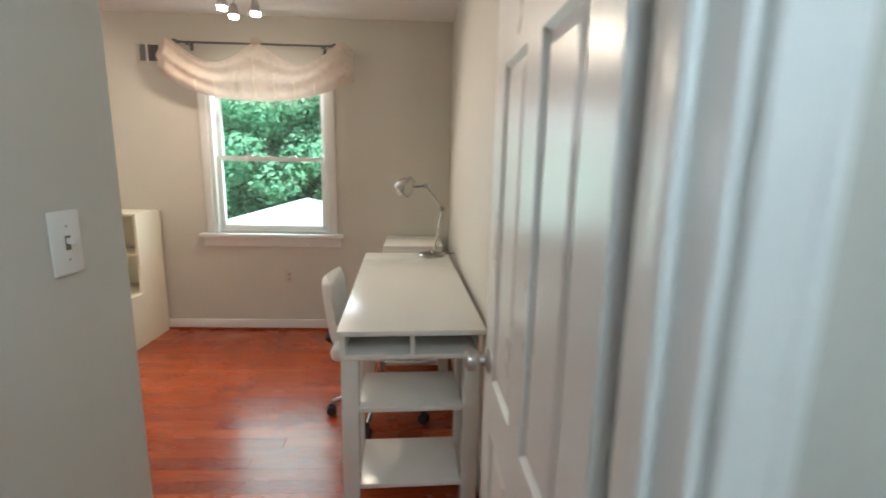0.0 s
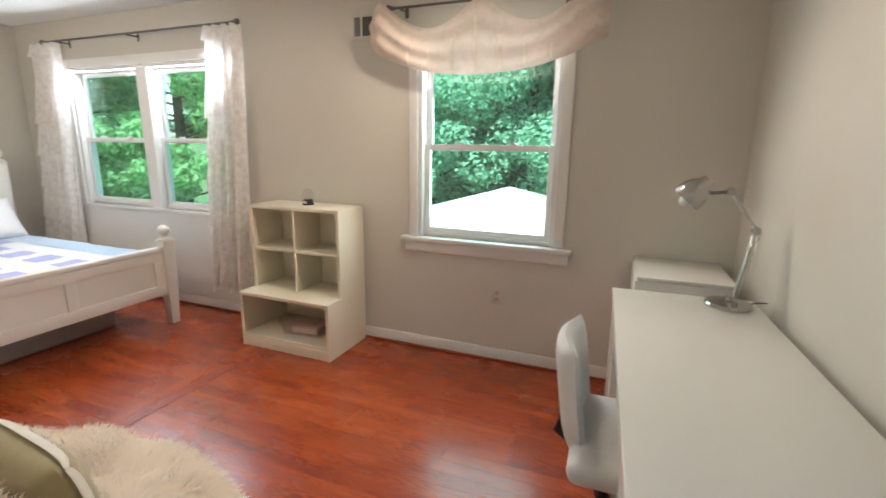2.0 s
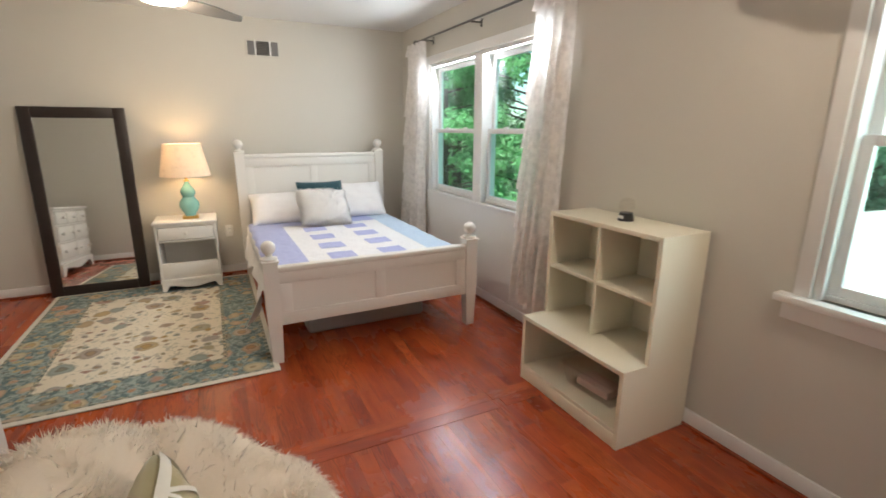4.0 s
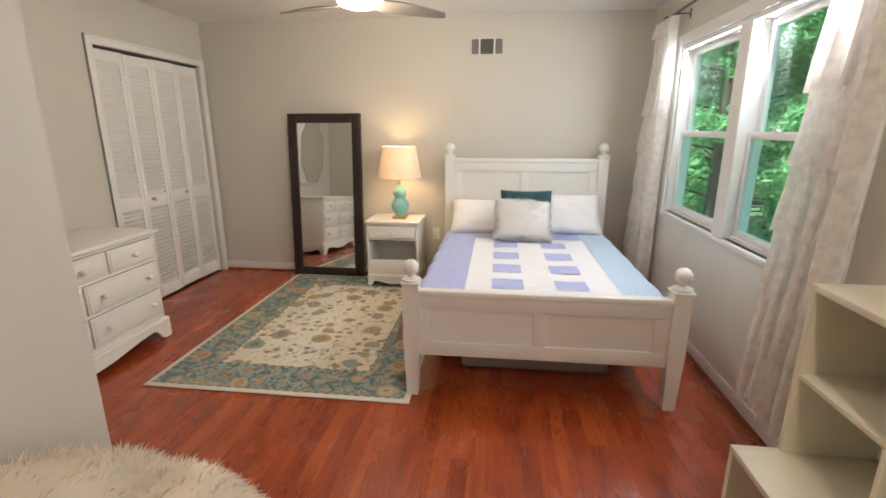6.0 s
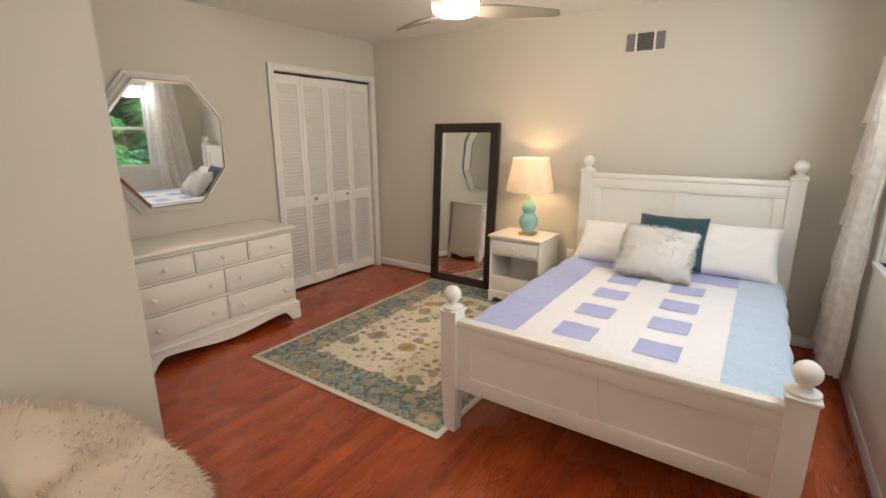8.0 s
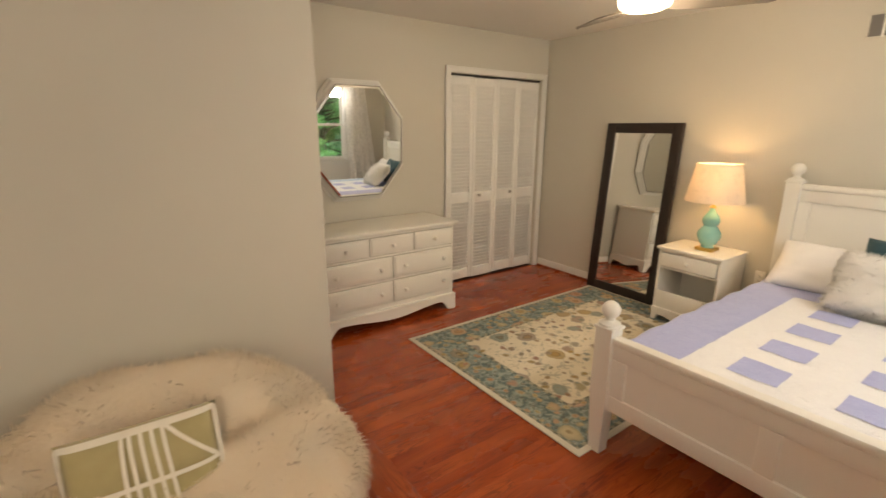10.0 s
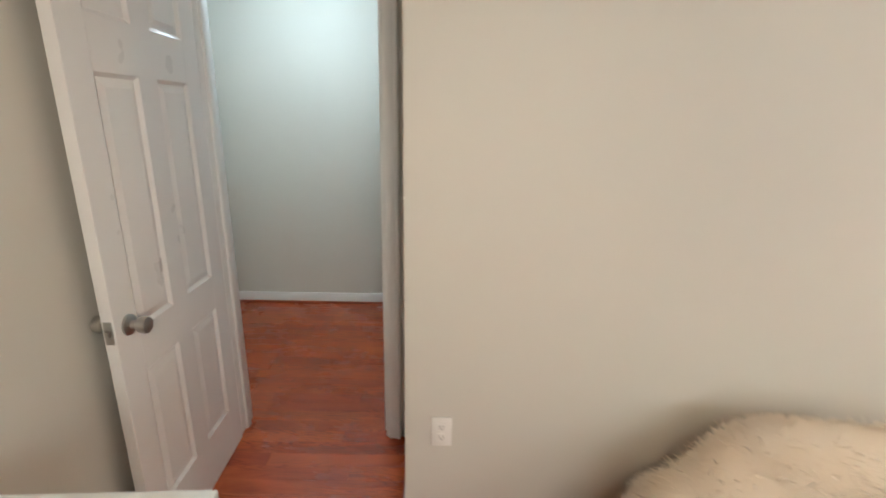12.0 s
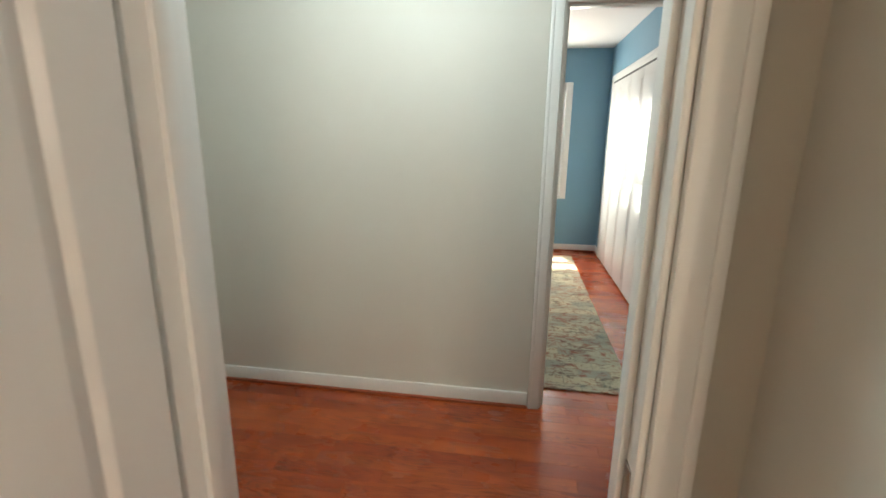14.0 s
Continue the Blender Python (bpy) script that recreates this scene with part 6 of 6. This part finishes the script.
def broadleaf(x, y, hgt, spread, seed, count):
    rng = random.Random(seed)
    d = thing("tree", pose(x, y, -3.1), "tall leafy green deciduous tree", "tree", "trees behind the house")
    bm = bmesh.new()
    pts, rr = [], []
    for k in range(7):
        u = k / 6
        pts.append((rng.uniform(-0.15, 0.15) * u, rng.uniform(-0.15, 0.15) * u, hgt * 0.8 * u))
        rr.append(0.22 * (1 - u) + 0.05)
    tube(bm, pts, rr, 10)
    clumps = []
    for k in range(16):
        a = rng.uniform(0, 6.28)
        z = hgt * rng.uniform(0.15, 0.95)
        r = spread * rng.uniform(0.45, 1.0) * (1 - 0.45 * max(0, z / hgt - 0.6) / 0.4)
        e = (r * math.cos(a), r * math.sin(a), z)
        s = (0, 0, min(z * 0.8, hgt * 0.75))
        tube(bm, [s, ((s[0] + e[0]) / 2, (s[1] + e[1]) / 2, (s[2] + e[2]) / 2 + 0.3), e], [0.07, 0.05, 0.02], 6)
    part("trunk", bm, BARK, d, "", 60)
    for k in range(72):
        a = rng.uniform(0, 6.28)
        z = hgt * (0.10 + 0.88 * rng.random())
        r = spread * math.sqrt(rng.random()) * (1 - 0.5 * max(0, z / hgt - 0.55) / 0.45)
        clumps.append((r * math.cos(a), r * math.sin(a), z, spread * rng.uniform(0.22, 0.42)))
    foliage("crown", d, clumps, count, 0.115, LEAF, seed, "dense green leaves", 0.62)


for k, (x, y, hh, sp) in enumerate([(-9.5, 23.5, 13, 3.6), (-4.6, 24.5, 14, 3.8), (0.2, 23.5, 13, 3.6), (4.8, 24, 14, 3.8), (9.0, 22, 13, 3.6), (-14, 22, 13, 3.8), (2.6, 29, 16, 4.2), (-7.0, 30, 16, 4.2), (-1.8, 31, 17, 4.2), (-4.4, 28, 15, 4.0), (-12, 27, 15, 4.2), (6.5, 30, 16, 4.2)]):
    broadleaf(x, y, hh, sp, 40 + k, 34000)


def cypress(x, y, hgt, spread, seed, count):
    """A dense conical evergreen with drooping sprays."""
    rng = random.Random(seed)
    d = thing("evergreen_tree", pose(x, y, -3.1), "dense bright green evergreen close to the window", "tree", "evergreens beside the house")
    bm = bmesh.new()
    tube(bm, [(0, 0, 0), (0.03, 0.02, hgt * 0.5), (0, 0, hgt * 0.97)], [0.16, 0.10, 0.02], 10)
    clumps = []
    for k in range(150):
        u = rng.random() ** 0.8
        z = hgt * (0.04 + 0.94 * u)
        a = rng.uniform(0, 6.28)
        r = spread * (1 - u) ** 0.6 * rng.uniform(0.6, 1.05) + 0.05
        e = (r * math.cos(a), r * math.sin(a), z)
        tube(bm, [(0, 0, max(0.1, z - 0.2)), e], [0.025, 0.008], 5)
        clumps.append((*e, spread * rng.uniform(0.12, 0.24)))
    part("trunk", bm, BARK, d, "", 60)
    foliage("crown", d, clumps, count, 0.06, NEEDLE, seed, "flat bright green sprays", 0.34)


for k, (x, y, hh, sp) in enumerate([(-5.6, 7.3, 8.6, 1.5), (-7.6, 7.0, 8.8, 1.6), (-9.8, 6.6, 8.4, 1.6), (-7.0, 9.2, 10.0, 1.7), (-11.8, 7.5, 11, 1.9), (-8.7, 5.7, 10.5, 1.5), (-11.2, 5.3, 11, 1.7), (-13.8, 5.8, 12, 2.0), (-16.5, 7.0, 12, 2.2)]):
    cypress(x, y, hh, sp, 70 + k, 36000 if k < 4 else 24000)

# trees seen through the blue room window
for k, (x, y, hh, sp) in enumerate([(-2.5, -15, 11, 3.2), (2.0, -14, 12, 3.2)]):
    broadleaf(x, y, hh, sp, 90 + k, 9000)


# ---- floor boards ----
def floors():
    sub = solid("floor", SUBFLOOR, [((XW - T, YS - T, -0.12), (BX0 + T, YN + 0.14, -0.014)), ((BX0 + T, BWY - 0.14, -0.12), (2.0 + T, YN + 0.14, -0.014)), ((XW - T, -1.36, -0.12), (BX0 + T, YS - T, -0.014))], "glossy red-stained oak strip floor", "floor")
    pw, gap = 0.080, 0.0002
    lens = (0.48, 0.66, 0.84, 1.02, 1.26)
    meshes = {}
    def plank_mesh(l):
        key = round(l, 2)
        if key not in meshes:
            bm = bmesh.new()
            x, y, e = key / 2 - gap, pw / 2 - gap / 2, 0.0003
            lo = [bm.verts.new(p) for p in ((-x, -y, -0.013), (x, -y, -0.013), (x, y, -0.013), (-x, y, -0.013))]
            mi = [bm.verts.new(p) for p in ((-x, -y, -e), (x, -y, -e), (x, y, -e), (-x, y, -e))]
            tp = [bm.verts.new(p) for p in ((-x + e, -y + e, 0), (x - e, -y + e, 0), (x - e, y - e, 0), (-x + e, y - e, 0))]
            for a, b in ((lo, mi), (mi, tp)):
                for i in range(4):
                    bm.faces.new((a[i], a[(i + 1) % 4], b[(i + 1) % 4], b[i]))
            bm.faces.new(tp)
            meshes[key] = finish(bm, "plank", PLANK)
        return meshes[key]
    rng = random.Random(12)
    rest_v, rest_f = [], []
    near = 0
    zones = [(XW, XE, YS, YN + 0.05), (BX0 + T, 2.0, HY - T, YS), (BWX, 2.0, BWY, HY - T), (XE, 2.0, YS, DY0)]
    todo = []
    for zx0, zx1, zy0, zy1 in zones:
        for r in range(math.ceil(zy0 / pw - 0.5), math.ceil(zy1 / pw - 0.5)):
            y = r * pw
            x = zx0 - rng.random() * 0.6
            while x < zx1:
                l = rng.choice(lens)
                a, b = max(x, zx0), min(x + l, zx1)
                x += l
                if b - a < 0.04:
                    continue
                todo.append(((a + b) / 2, y, round(b - a, 2)))
    # two boards laid across where a wall once stood, running north from the corner
    for k, cx in enumerate((-2.312, -2.232)):
        for m, cy in enumerate((1.30, 2.28, 3.18)):
            ly = (0.84, 1.10, 0.68)[m]
            bm = bmesh.new()
            box(bm, (-0.0395, -ly / 2, -0.012), (0.0395, ly / 2, 0.0), 0.0006, 1)
            ob = new("plank", finish(bm, "plank", PLANK_TURNED))
            ob.parent = sub
            ob.location = (cx, cy + 0.04 * k * (m - 1), 0.0025)
    # boards of the open floor between bed, desk and door come first
    todo.sort(key=lambda p: abs(p[0] + 1.2) * 0.8 + abs(p[1] - 1.9))
    for cx, cy, l in todo:
        if near < 300:
            ob = new("plank", plank_mesh(l))
            ob.parent = sub
            ob.location = (cx, cy, 0)
            near += 1
        else:
            x, y, e = l / 2 - gap, pw / 2 - gap / 2, 0.0003
            n = len(rest_v)
            rest_v += [(cx + sx * x, cy + sy * y, -0.013) for sx, sy in ((-1, -1), (1, -1), (1, 1), (-1, 1))]
            rest_v += [(cx + sx * x, cy + sy * y, -e) for sx, sy in ((-1, -1), (1, -1), (1, 1), (-1, 1))]
            rest_v += [(cx + sx * (x - e), cy + sy * (y - e), 0) for sx, sy in ((-1, -1), (1, -1), (1, 1), (-1, 1))]
            for o in (0, 4):
                rest_f += [(n + o + i, n + o + (i + 1) % 4, n + o + 4 + (i + 1) % 4, n + o + 4 + i) for i in range(4)]
            rest_f.append((n + 8, n + 9, n + 10, n + 11))
    me = bpy.data.meshes.new("planks")
    me.from_pydata(rest_v, [], rest_f)
    me.materials.append(PLANKS_REST)
    ob = new("planks", me)
    ob.parent = sub
    tagged(ob, "glossy red-stained oak boards", "", "", "stuff")


floors()
